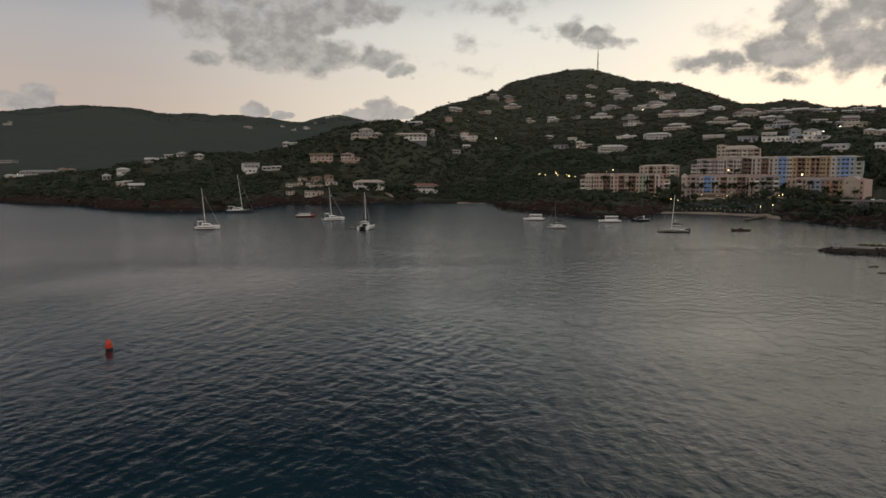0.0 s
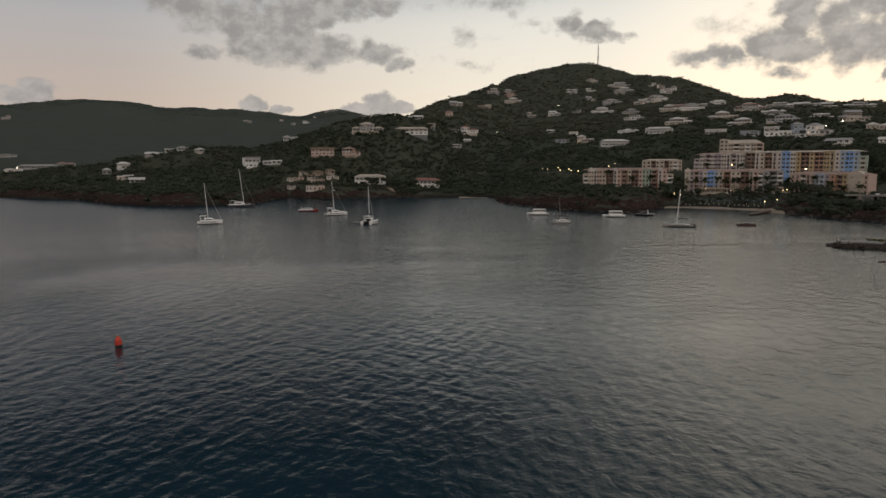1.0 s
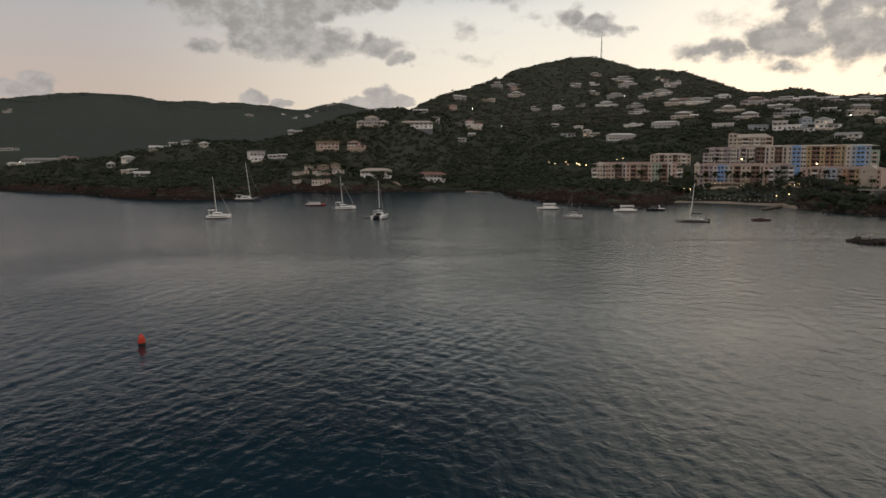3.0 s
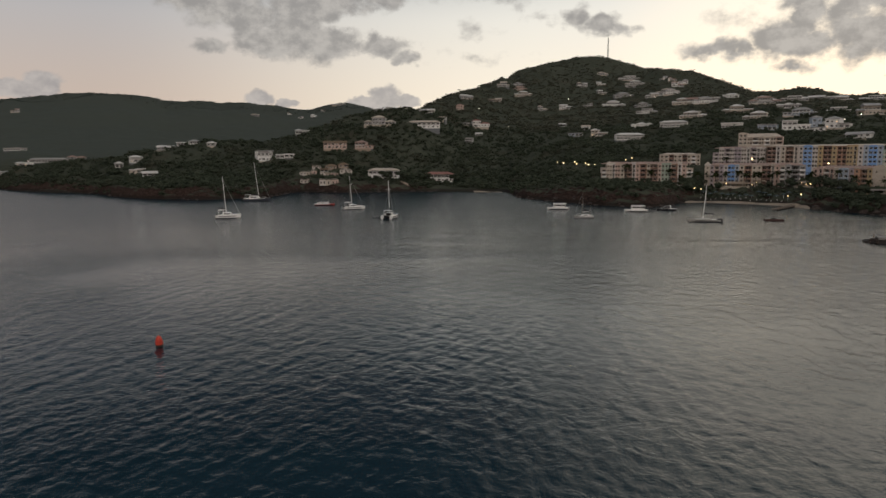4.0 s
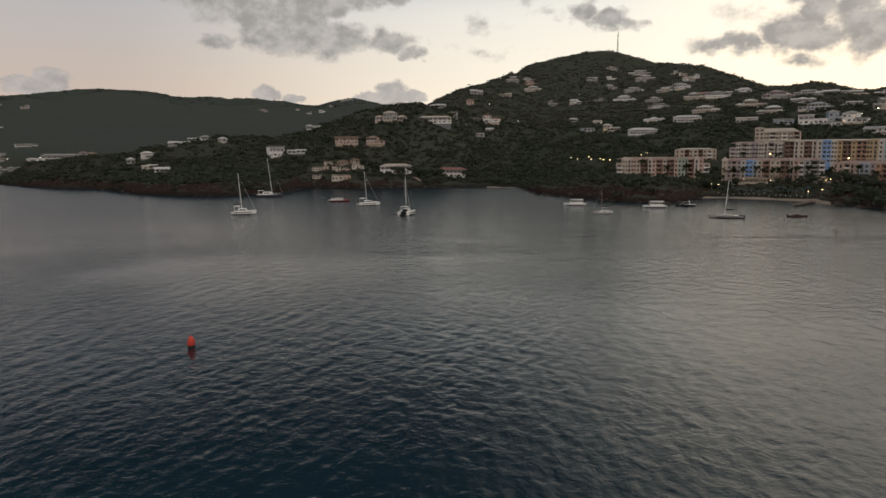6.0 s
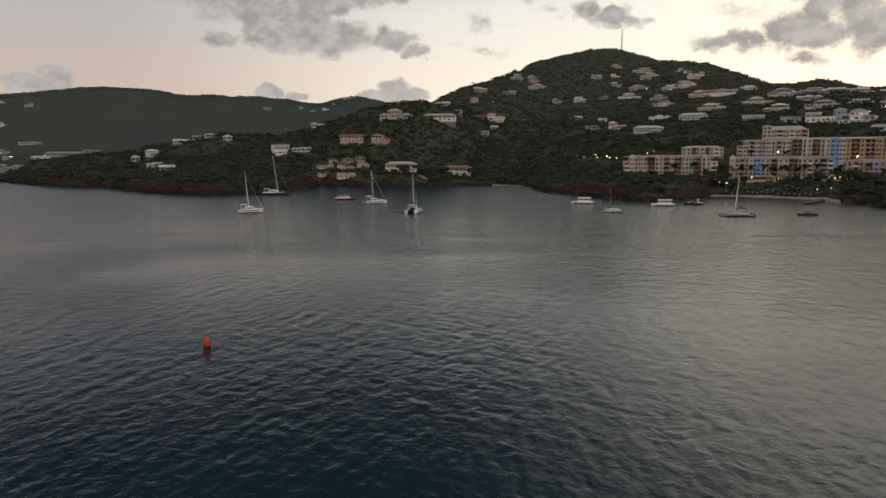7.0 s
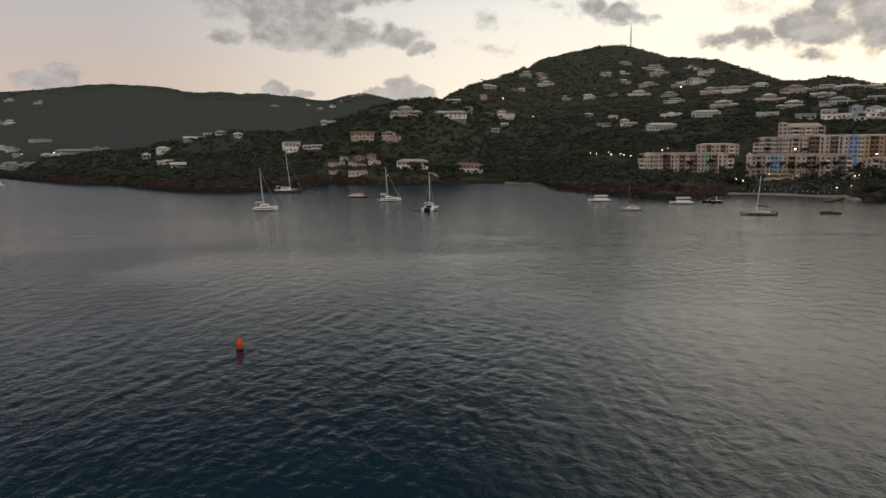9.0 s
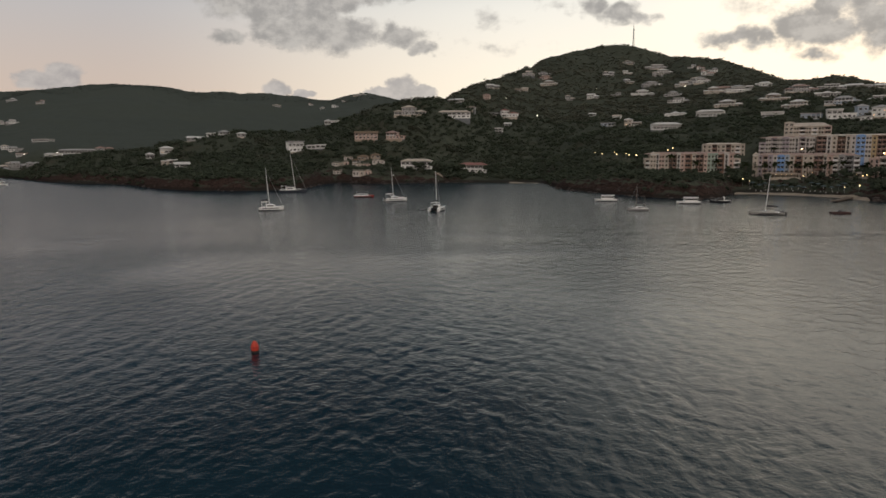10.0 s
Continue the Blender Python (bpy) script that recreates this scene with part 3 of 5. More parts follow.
RAIL_OF = {"brown": "salmon", "slate": "grey", "cream": "white", "lilac": "ivory", "pink": "cream", "orange": "salmon", "green": "cream", "grey": "white", "yellow": "cream"}


def hotel(x0, y0, x1, y1, z0, floors, plan, roof, label, depth=13.0, group="hotel blocks", rise=0.7):
    """A terrace of flats between two corners. plan: (bays, paint, kind, floors more) from left to right; kinds: w windows, s stair glazing,
    b loggias, p projecting balconies, g gabled glazed bay, t tower, e plain gabled end."""
    turn = math.degrees(math.atan2(y1 - y0, x1 - x0))
    root = thing("hotel_building", pose(x0, y0, z0, 0, 0, turn), label, "hotel", group)
    length = math.hypot(x1 - x0, y1 - y0)
    bay = length / sum(p[0] for p in plan)
    at = 0.0
    for number, (bays, colour, kind, more) in enumerate(plan):
        w, h = bays * bay, (floors + more) * FLOOR + 0.2 * ((number * 7 + floors) % 3)
        front = {"t": -1.1, "g": -0.9, "w": 0.0, "s": -0.25, "b": 0.7, "p": 0.4, "e": -0.4}[kind]
        back = front + {"b": 2.3, "p": 0.3}.get(kind, 0.45)
        n = {"w": max(1, round(w / 2.2)), "t": max(1, round(w / 2.4)), "b": max(1, round(w / 3.4)), "p": max(1, round(w / 3.6)), "g": max(1, round(w / 2.7)), "s": 1, "e": max(2, round(w / 4))}[kind]
        step = w / n
        gap = min({"w": 1.2, "t": 1.0, "b": step - 0.4, "p": 2.3, "g": 1.9, "s": 1.45, "e": 1.0}[kind], step - 0.5)
        sill, head = {"w": (0.85, 0.5), "t": (1.0, 0.75), "b": (0.13, 0.17), "p": (0.13, 0.55), "g": (0.85, 0.55), "s": (0.2, 0.2), "e": (1.0, 0.8)}[kind]
        bm = bmesh.new()
        box(bm, at, at + w, back, depth, -4.5, h)
        edges = [at] + [at + (i + 0.5) * step + q * gap / 2 for i in range(n) for q in (-1, 1)] + [at + w]
        for a, b in zip(edges[::2], edges[1::2]):
            box(bm, a, b, front, back, -4.5, h)
        for k in range(floors + more + 1):
            lo, hi = (k * FLOOR - head if k else -4.5), (k * FLOOR + sill if k < floors + more else h)
            for a, b in zip(edges[1:-1:2], edges[2:-1:2]):
                box(bm, a, b, front + 0.02, back, lo, hi)
        part("wall", bm, PAINT[colour], root)
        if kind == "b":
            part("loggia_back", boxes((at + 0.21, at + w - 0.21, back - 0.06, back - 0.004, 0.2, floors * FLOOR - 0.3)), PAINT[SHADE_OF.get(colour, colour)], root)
        rail = RAILS[RAIL_OF.get(colour, "white")]
        for k in range(floors + more):
            base = k * FLOOR
            for i in range(n):
                x = at + (i + 0.5) * step
                if kind == "b":
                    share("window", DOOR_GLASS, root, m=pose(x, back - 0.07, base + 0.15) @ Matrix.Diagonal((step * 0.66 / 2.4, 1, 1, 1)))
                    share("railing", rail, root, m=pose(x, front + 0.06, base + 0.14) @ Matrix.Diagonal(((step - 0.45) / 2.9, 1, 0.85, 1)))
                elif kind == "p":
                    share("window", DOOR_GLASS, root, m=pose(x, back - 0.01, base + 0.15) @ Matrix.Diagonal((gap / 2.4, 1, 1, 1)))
                    part("balcony", boxes((x - step * 0.44, x + step * 0.44, front - 1.5, front - 0.004, base - 0.10, base + 0.12)), PAINT["white"], root)
                    share("railing", rail, root, m=pose(x, front - 1.4, base + 0.12) @ Matrix.Diagonal((step * 0.86 / 2.9, 1, 0.9, 1)))
                elif kind == "s":
                    share("window", STAIR_PANE, root, m=pose(x, back - 0.01, base + 0.25) @ Matrix.Diagonal((gap / 1.5, 1, 1.04, 1)))
                elif kind == "g":
                    share("window", BAY_PANE, root, m=pose(x, back - 0.01, base + 0.87) @ Matrix.Diagonal((gap / 2.0, 1, 1.06, 1)))
                elif kind != "e" or (i + k) % 3 == 0:
                    share("window", SLOT, root, m=pose(x, back - 0.01, base + sill + 0.02) @ Matrix.Diagonal((gap / 1.3, 1, (FLOOR - sill - head - 0.04) / 1.45, 1)))
                else:
                    part("blind_panel", boxes((x - gap / 2, x + gap / 2, front + 0.10, back - 0.003, base + sill, base + FLOOR - head)), PAINT[colour], root)
        # top of the section
        if kind == "t":
            part("cornice", boxes((at - 0.3, at + w + 0.3, front - 0.3, front + w + 0.6, h, h + 0.35)), PAINT["white"], root)
            part("roof", hip(w, w, 1.7, 0.25), PAINT["cream"], root, m=pose(at + w / 2, front + w / 2, h + 0.35))
        elif kind in "ge":
            part("gable", gable_bm(w + 0.3, depth * 0.7, 0.8 if kind == "g" else 2.2), PAINT[colour], root, m=pose(at + w / 2, front - 0.15, h))
        elif kind == "s":
            part("parapet", boxes((at - 0.1, at + w + 0.1, front - 0.15, front + 3.5, h, h + 1.1)), PAINT[colour], root)
        else:
            part("parapet", boxes((at, at + w, front - 0.3, depth + 0.3, h, h + (0.3 if kind in "bp" else 0.55))), PAINT["cream" if colour in ("brown", "orange") else colour], root)
        at += w
    part("roof", hip(length - 0.6, depth - 1.2, rise, 0.0, 0.1), PAINT[roof], root, m=pose(length / 2, depth / 2 + 0.5, floors * FLOOR + 0.45))
    steps = int(length / 8) + 1
    for i in range(steps + 1):
        f = i / steps
        FOOTPRINTS.append((x0 + (x1 - x0) * f, y0 + (y1 - y0) * f, 8.0, 13.0))
        FOOTPRINTS.append((x0 + (x1 - x0) * f - 7 * math.sin(radians(turn)), y0 + (y1 - y0) * f + 7 * math.cos(radians(turn)), 8.0, 0.0))
    return root


HOTEL_A = hotel(98.5, 489, 159.4, 479.5, 9.0, 5, [(1.2, "cream", "p", -1), (1.3, "cream", "t", 0), (0.7, "ivory", "s", 0), (1.2, "pink", "w", 0), (1, "cream", "w", 0), (1.8, "brown", "b", 0), (0.8, "ivory", "s", 0), (1.0, "pink", "w", 0),
                (1.6, "orange", "b", 0), (0.8, "cream", "w", 0), (1.8, "brown", "b", 0), (0.8, "pink", "w", 0), (1.6, "green", "w", 0), (0.6, "green", "s", 0), (1.5, "orange", "b", -0), (1.0, "ivory", "s", 0), (1.0, "pink", "w", 0), (1.6, "cream", "p", -1)],
                "salmon", "peach and cream five-storey hotel block with a pale green stair tower", rise=1.3)
HOTEL_B = hotel(158.4, 551, 187.6, 544, 21.2, 3, [(0.9, "cream", "w", 0), (1.2, "cream", "g", 0), (1.2, "brown", "b", 0), (0.8, "cream", "w", 0), (1.2, "cream", "g", 0), (1.2, "brown", "b", 0), (0.8, "cream", "w", 0), (1.4, "cream", "p", 0), (0.9, "cream", "w", 0)],
                "cream", "cream hotel block with brown loggias on the slope", 11, rise=1.2)
HOTEL_C = hotel(167.5, 480, 222.0, 451.5, 7.9, 5, [(1.1, "cream", "t", 0), (0.8, "lilac", "w", 0), (1.1, "pink", "b", 0), (0.9, "lilac", "w", 0), (0.9, "ivory", "w", 0), (1.4, "blue", "g", 0), (0.9, "sky", "w", 0), (1.0, "cream", "w", 0), (1.5, "orange", "b", 0),
                (1.0, "cream", "w", 0), (1.0, "cream", "w", 0), (1.8, "brown", "b", 0), (0.7, "cream", "s", 0), (1.0, "pink", "w", 0), (1.0, "cream", "p", 0), (1.2, "grey", "g", 0), (1.5, "slate", "b", 0), (1.2, "grey", "p", 0)],
                "salmon", "pink, blue and cream five-storey hotel block with grey end", rise=1.5)
HOTEL_D = hotel(189.0, 523, 217.7, 500, 22.6, 4, [(1.2, "lilac", "p", -1), (0.9, "ivory", "w", 0), (1.1, "lilac", "b", 0), (0.9, "ivory", "w", 0), (1.2, "lilac", "g", 0), (0.9, "ivory", "w", 0), (0.7, "ivory", "s", 0), (1.1, "lilac", "b", 0), (0.7, "ivory", "s", 0), (0.9, "ivory", "w", 0)],
                "salmon", "whitish lilac upper hotel block with a flat salmon roof", 11, rise=1.1)
HOTEL_E = hotel(217.0, 497, 278.0, 454.0, 20.6, 5, [(1.8, "brown", "b", 0), (0.9, "ivory", "s", 0), (0.9, "cream", "w", 0), (1.5, "brown", "b", -1), (0.9, "cream", "s", 0), (0.9, "ivory", "w", 0), (1.6, "blue", "g", 0), (1.0, "ivory", "w", 0), (0.9, "yellow", "w", 0), (1.5, "brown", "b", 0),
                (0.9, "yellow", "w", 0), (1.7, "orange", "b", 0), (1.0, "yellow", "w", 0), (0.9, "yellow", "s", 0), (0.9, "ivory", "w", 0), (0.9, "sky", "w", 0), (1.4, "blue", "g", 0), (0.9, "sky", "w", 0), (1.4, "green", "p", -1)],
                "cream", "long upper hotel block in cream, yellow, orange and blue", 12, rise=1.0)
HOTEL_F = hotel(223.0, 444.5, 251.8, 409.0, 9.2, 4, [(1.0, "pink", "w", 0), (0.8, "pink", "s", 0), (1.2, "cream", "b", 0), (0.8, "pink", "s", 0), (0.9, "cream", "w", 0), (1.7, "sky", "g", 0), (0.9, "lilac", "w", 0), (0.9, "orange", "w", 0), (1.3, "orange", "b", 0),
                (0.9, "yellow", "w", 0), (2.6, "cream", "e", 0), (0.9, "pink", "w", 0)], "salmon", "pink and cream lower hotel block with a cream gabled end", 13, rise=1.6)
HOTEL_G = hotel(222.0, 557, 249.5, 541.5, 37.4, 2, [(1.6, "cream", "g", 1), (0.9, "cream", "w", 0), (1.2, "cream", "b", 0), (0.9, "cream", "w", 0), (1.2, "cream", "p", 0), (0.9, "cream", "w", 0), (1.2, "pink", "b", 0)], "cream", "cream guest house with a gabled end on the slope", 12, rise=2.8)

# ------------------------------------------------------------------ houses on the hills
dice = random.Random(11)
ROOF_WORDS = {"paleroof": "pale metal roof", "cream": "cream flat-pitched roof", "salmon": "salmon tiled roof", "thatch": "brown shingle roof", "redroof": "red roof", "grey": "grey roof"}
WALL_WORDS = {"white": "White", "cream": "Cream", "grey": "Grey rendered", "pink": "Pink-washed", "orange": "Orange", "sky": "Pale blue", "stone": "Brown stone"}


def storey_block(root, name, cx, w, front, d, z0, storeys, each, wall, roof, shape, open_top, lit):
    """One volume of a villa: storeys with windows, an open gallery under the top eaves if asked, and its roof."""
    x0, x1, top = cx - w / 2, cx + w / 2, z0 + storeys * each
    posts = max(2, int(w / 3.4) + 1)
    shaded = min(2.3, d * 0.3)
    low = top - each if open_top else top
    part("base", boxes((x0 + 0.15, x1 - 0.15, front + 0.15, front + d - 0.15, z0 - 7, z0 - 0.5)), PAINT["slate"], root, "dark stone foundation")
    part(name, boxes((x0, x1, front, front + d, z0 - 0.5, max(low, z0 + 0.1))), PAINT[wall], root)
    n = max(1, min(7, int(w / 3.2)))
    for k in range(storeys - (1 if open_top else 0)):
        for i in range(n):
            mesh = WINDOW_LIT if lit and (i + k) % 3 == 0 else WINDOW_WIDE if w / n > 3.5 and (i + k) % 2 else WINDOW
            share("window", mesh, root, m=pose(x0 + w * (i + 0.5) / n, front, z0 + k * each + 0.8))
    if open_top:
        part("gallery_wall", boxes((x0 + 0.004, x1 - 0.004, front + shaded, front + d - 0.004, low, top)), PAINT[wall], root)
        part("floor_edge", boxes((x0 - 0.25, x1 + 0.25, front - 0.3, front + shaded - 0.004, low, low + 0.2)), PAINT["white" if wall != "stone" else "stone"], root)
        for i in range(n):
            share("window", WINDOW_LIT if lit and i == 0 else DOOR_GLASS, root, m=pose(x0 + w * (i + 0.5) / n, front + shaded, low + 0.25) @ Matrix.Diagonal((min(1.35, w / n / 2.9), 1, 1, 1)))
        share("railing", RAIL_WIDE, root, m=pose(cx, front - 0.12, low + 0.2) @ Matrix.Diagonal(((w + 0.3) / 2.9, 1, 0.9, 1)))
        for i in range(posts):
            px = x0 + 0.2 + (w - 0.4) * i / (posts - 1)
            part("post", boxes((px - 0.17, px + 0.17, front + 0.02, front + 0.36, low + 0.2, top)), PAINT["white" if wall in ("white", "grey", "sky") else wall], root)
    if shape == "flat":
        part("roof", boxes((x0 - 0.7, x1 + 0.7, front - 0.8, front + d + 0.4, top, top + 0.35), (x0 - 0.5, x1 + 0.5, front - 0.6, front - 0.35, top + 0.35, top + 0.8)), PAINT["white" if roof == "paleroof" else roof], root)
    else:
        part("roof", hip(w, d, min(2.6, 0.17 * min(w, d) + 0.5), 0.9, gable=shape == "gable"), PAINT[roof], root, m=pose(cx, front + d / 2, top))


def house(x, y, w, h, wall, roof, lit=False, shape=""):
    """A villa, smaller than that width and height, placed and turned to fit the camera's view, set into the slope."""
    z = height(x, y) * 0.6 + height(x - 6 * x / math.hypot(x, y), y - 6 * y / math.hypot(x, y)) * 0.4
    w, h = w * 0.86, h * 0.66
    if roof == "paleroof":
        roof = dice.choice(("paleroof", "paleroof", "paleroof", "grey", "cream", "salmon" if y > 900 else "paleroof"))
    shape = shape or dice.choice(("hip", "hip", "hip", "gable", "flat"))
    turn = facing(x, y, dice.uniform(-18, 18))
    storeys = 1 if h < 6.4 else 2 if h < 10.5 else 3
    each = max(2.8, (h - 1.2) / storeys)
    d = min(max(w * 0.6, 7.5), 12.0)
    word = {1: "one-storey", 2: "two-storey", 3: "three-storey"}[storeys]
    root = thing("house", pose(x, y, z, 0, 0, turn), f"{WALL_WORDS[wall]} {word} villa with {ROOF_WORDS[roof]} among trees", "house", "hillside houses")
    if shape in ("long", "cube", "barn"):
        top = {"long": "hip", "cube": "flat", "barn": "gable"}[shape]
        storey_block(root, "wall", 0, w, -d / 2, min(d, 9.0), 0, storeys, each, wall, roof, top, shape != "barn", lit)
    elif w < 13:
        storey_block(root, "wall", 0, w, -d / 2, d, 0, storeys, each, wall, roof, shape, dice.random() < 0.45, lit)
    else:
        # a main house, a lower wing set forward or back, and on broad plots a pavilion at the other end
        side = dice.choice((-1, 1))
        main = w * dice.uniform(0.42, 0.56)
        rest = w - main
        wing = rest if w < 24 else rest * dice.uniform(0.5, 0.62)
        off = (wing - (rest - wing)) / 2 if w >= 24 else wing / 2
        storey_block(root, "wall", -side * off, main, -d / 2, d, 0, storeys, each, wall, roof, shape, dice.random() < 0.6, lit)
        storey_block(root, "wing", side * (main / 2 + wing / 2 - off) - side * 0.2, wing, -d / 2 + dice.choice((-1.6, 1.8, 2.4)), d * 0.75, dice.uniform(-0.8, 0.6), max(1, storeys - 1), each * 0.95, wall, roof, dice.choice((shape, "hip", "flat")), dice.random() < 0.5, False)
        if w >= 24:
            pav = rest - wing
            storey_block(root, "pavilion", -side * (main / 2 + pav / 2 + off) + side * 0.2, pav, -d / 2 - 1.4, d * 0.6, -0.6, 1, each, wall, roof, dice.choice(("hip", "gable")), dice.random() < 0.5, lit)
    if dice.random() < 0.4:
        part("garden_wall", boxes((-w * 0.5, w * 0.4, -d / 2 - 4.4, -d / 2 - 4.0, -4, -0.4), (-w * 0.5, w * 0.4, -d / 2 - 4.0, -d / 2 - 1.7, -4, -0.75)), PAINT["stone" if wall in ("stone", "pink") else "cream"], root)
    FOOTPRINTS.append((x, y, w / 2 - 1.0, 6.0 if y < 800 else 0.0))
    return root


def terrace(x, y, w, h):
    """A cream retaining wall with a coping, holding a garden terrace."""
    z = height(x, y)
    w, h = w * 0.85, h * 0.5
    root = thing("garden_terrace", pose(x, y, z, 0, 0, facing(x, y, dice.uniform(-14, 14))), "cream retaining wall of a stepped cliffside garden", "terrace", "cliff terraces")
    left = -w / 2
    for k in range(3):
        wide = w * dice.uniform(0.26, 0.36) if k < 2 else w / 2 - left
        tall, front = h * dice.uniform(0.65, 1.15), -1.2 + dice.uniform(-0.9, 1.1)
        part("wall", boxes((left, left + wide, front, 4.0 + 0.05 * k, -1.5, tall)), PAINT[("ivory", "cream", "pink")[k] if w > 11 else "ivory"], root)
        part("coping", boxes((left - 0.15, left + wide + 0.1, front - 0.25, front + 0.6, tall, tall + 0.25)), PAINT["stone"], root)
        part("balustrade", boxes(*[(left + 0.3 + i * 0.9, left + 0.5 + i * 0.9, front + 0.05, front + 0.25, tall + 0.25, tall + 0.95) for i in range(int((wide - 0.5) / 0.9))], (left + 0.1, left + wide - 0.1, front, front + 0.3, tall + 0.95, tall + 1.1)), PAINT["ivory"], root)
        # Flat panels proud of the wall; their recess shade is only dark colour.
        n = max(1, int(wide / 2.4))
        for i in range(n):
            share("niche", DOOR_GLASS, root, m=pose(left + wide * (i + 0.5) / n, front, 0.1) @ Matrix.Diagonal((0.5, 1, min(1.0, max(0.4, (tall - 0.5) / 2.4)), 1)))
        left += wide
    FOOTPRINTS.append((x, y, w / 2, 6.0))


house(-730, 1164, 20.5, 6.8, "white", "paleroof")
house(-327, 668, 8.6, 8.0, "grey", "paleroof")
house(-311, 669, 13.4, 9.2, "white", "paleroof", lit=True)
house(-291, 626, 15.4, 6.9, "cream", "paleroof")
house(-267, 597, 13.5, 6.0, "white", "paleroof")
house(-300, 715, 19.3, 4.5, "grey", "paleroof")
house(-285, 721, 11.6, 5.1, "white", "paleroof")
house(-269, 711, 11.3, 4.5, "white", "paleroof")
house(-249, 705, 9.9, 4.5, "grey", "paleroof")
house(-183, 655, 17.0, 15.4, "white", "paleroof", shape="cube")
house(-165, 662, 19.8, 6.2, "white", "paleroof")
house(-168, 764, 19.4, 7.1, "white", "paleroof")
house(-120, 684, 25.3, 10.0, "pink", "thatch", shape="barn")
house(-91, 690, 21.3, 10.4, "pink", "salmon")
house(-83, 768, 39.0, 12.8, "grey", "cream")
house(-36, 795, 41.5, 11.5, "white", "paleroof", shape="long")
house(-93, 845, 15.5, 6.3, "white", "paleroof")
house(-78, 879, 19.0, 6.6, "grey", "paleroof")
house(-35, 883, 21.2, 6.6, "cream", "paleroof")
house(-18, 884, 16.8, 6.6, "grey", "paleroof")
house(-116, 634, 11.7, 5.9, "stone", "thatch")
house(-105, 635, 10.1, 5.9, "stone", "thatch")
house(-122, 630, 8.0, 4.8, "stone", "thatch")
house(23, 1188, 24.6, 8.9, "grey", "paleroof")
house(10, 1090, 11.7, 12.6, "pink", "salmon")
house(37, 979, 27.6, 15.0, "white", "redroof")
house(17, 978, 13.8, 6.5, "grey", "paleroof")
house(18, 870, 10.1, 11.5, "grey", "paleroof")
house(32, 921, 9.9, 6.1, "white", "paleroof")
house(104, 1418, 28.3, 14.1, "grey", "paleroof")
house(144, 1517, 39.1, 10.1, "grey", "paleroof")
house(142, 1463, 31.7, 11.0, "pink", "salmon")
house(139, 1373, 38.9, 13.7, "cream", "paleroof")
house(75, 1234, 25.6, 8.2, "cream", "paleroof")
house(152, 1184, 18.8, 12.9, "grey", "paleroof")
house(193, 1192, 24.0, 11.0, "white", "paleroof")
house(234, 1216, 18.5, 11.3, "grey", "paleroof")
house(274, 1477, 24.9, 13.7, "grey", "paleroof")
house(324, 1520, 23.2, 10.3, "white", "paleroof")
house(296, 1387, 21.1, 10.6, "grey", "paleroof")
house(280, 1216, 44.5, 15.0, "white", "paleroof")
house(320, 1314, 43.7, 12.3, "grey", "paleroof")
house(403, 1579, 62.1, 14.9, "grey", "paleroof")
house(375, 1473, 25.2, 13.8, "grey", "paleroof")
house(313, 1158, 31.8, 9.9, "grey", "paleroof")
house(289, 1045, 35.9, 11.7, "white", "paleroof")
house(165, 799, 21.6, 12.2, "cream", "paleroof", lit=True)
house(176, 934, 11.8, 7.9, "white", "paleroof")
house(143, 826, 19.4, 6.9, "sky", "grey")
house(174, 707, 32.0, 9.0, "white", "paleroof", shape="long")
house(230, 860, 28.8, 8.8, "white", "paleroof")
house(153, 986, 10.7, 5.8, "grey", "paleroof")
house(238, 764, 32.5, 9.3, "white", "paleroof", shape="long")
house(290, 854, 35.1, 11.2, "cream", "paleroof")
house(365, 907, 42.1, 15.0, "cream", "paleroof")
house(339, 782, 39.5, 11.3, "cream", "paleroof")
house(278, 707, 23.0, 8.8, "white", "paleroof", shape="cube")
house(287, 649, 19.4, 8.8, "sky", "grey")
house(310, 643, 26.6, 13.6, "white", "paleroof")
house(334, 647, 18.7, 14.5, "sky", "grey")
house(342, 629, 23.7, 13.6, "white", "paleroof", lit=True)
house(320, 629, 18.1, 7.0, "white", "paleroof")
house(368, 748, 38.7, 10.4, "sky", "grey")
house(438, 802, 32.6, 9.8, "grey", "paleroof")
house(428, 725, 34.2, 15.0, "cream", "paleroof")
house(402, 640, 23.8, 7.5, "cream", "paleroof")
house(326, 571, 20.7, 4.9, "white", "paleroof")
house(355, 554, 12.5, 4.9, "white", "paleroof")
house(454, 1146, 28.5, 8.1, "white", "paleroof")
house(375, 1104, 48.0, 12.5, "cream", "paleroof")
house(313, 909, 32.5, 11.9, "cream", "paleroof")
house(433, 982, 47.9, 13.3, "grey", "paleroof")
house(428, 899, 32.9, 8.2, "grey", "paleroof")
house(536, 1037, 53.1, 8.7, "grey", "paleroof")
house(559, 1015, 34.5, 11.5, "cream", "paleroof")
house(456, 1454, 18.9, 10.1, "white", "paleroof", lit=True)
house(431, 1343, 25.6, 12.8, "white", "paleroof")
house(393, 1279, 48.5, 13.2, "grey", "paleroof")
house(391, 1494, 43.3, 14.0, "grey", "paleroof")
house(352, 1642, 33.2, 9.7, "grey", "paleroof")
house(276, 1486, 26.1, 12.4, "grey", "paleroof")
house(411, 1131, 39.7, 7.9, "grey", "paleroof")
house(367, 1278, 33.1, 9.9, "cream", "paleroof")
house(394, 1266, 33.0, 15.0, "white", "paleroof")
house(358, 1099, 33.5, 14.4, "cream", "paleroof")
house(392, 1094, 43.3, 14.4, "white", "paleroof")
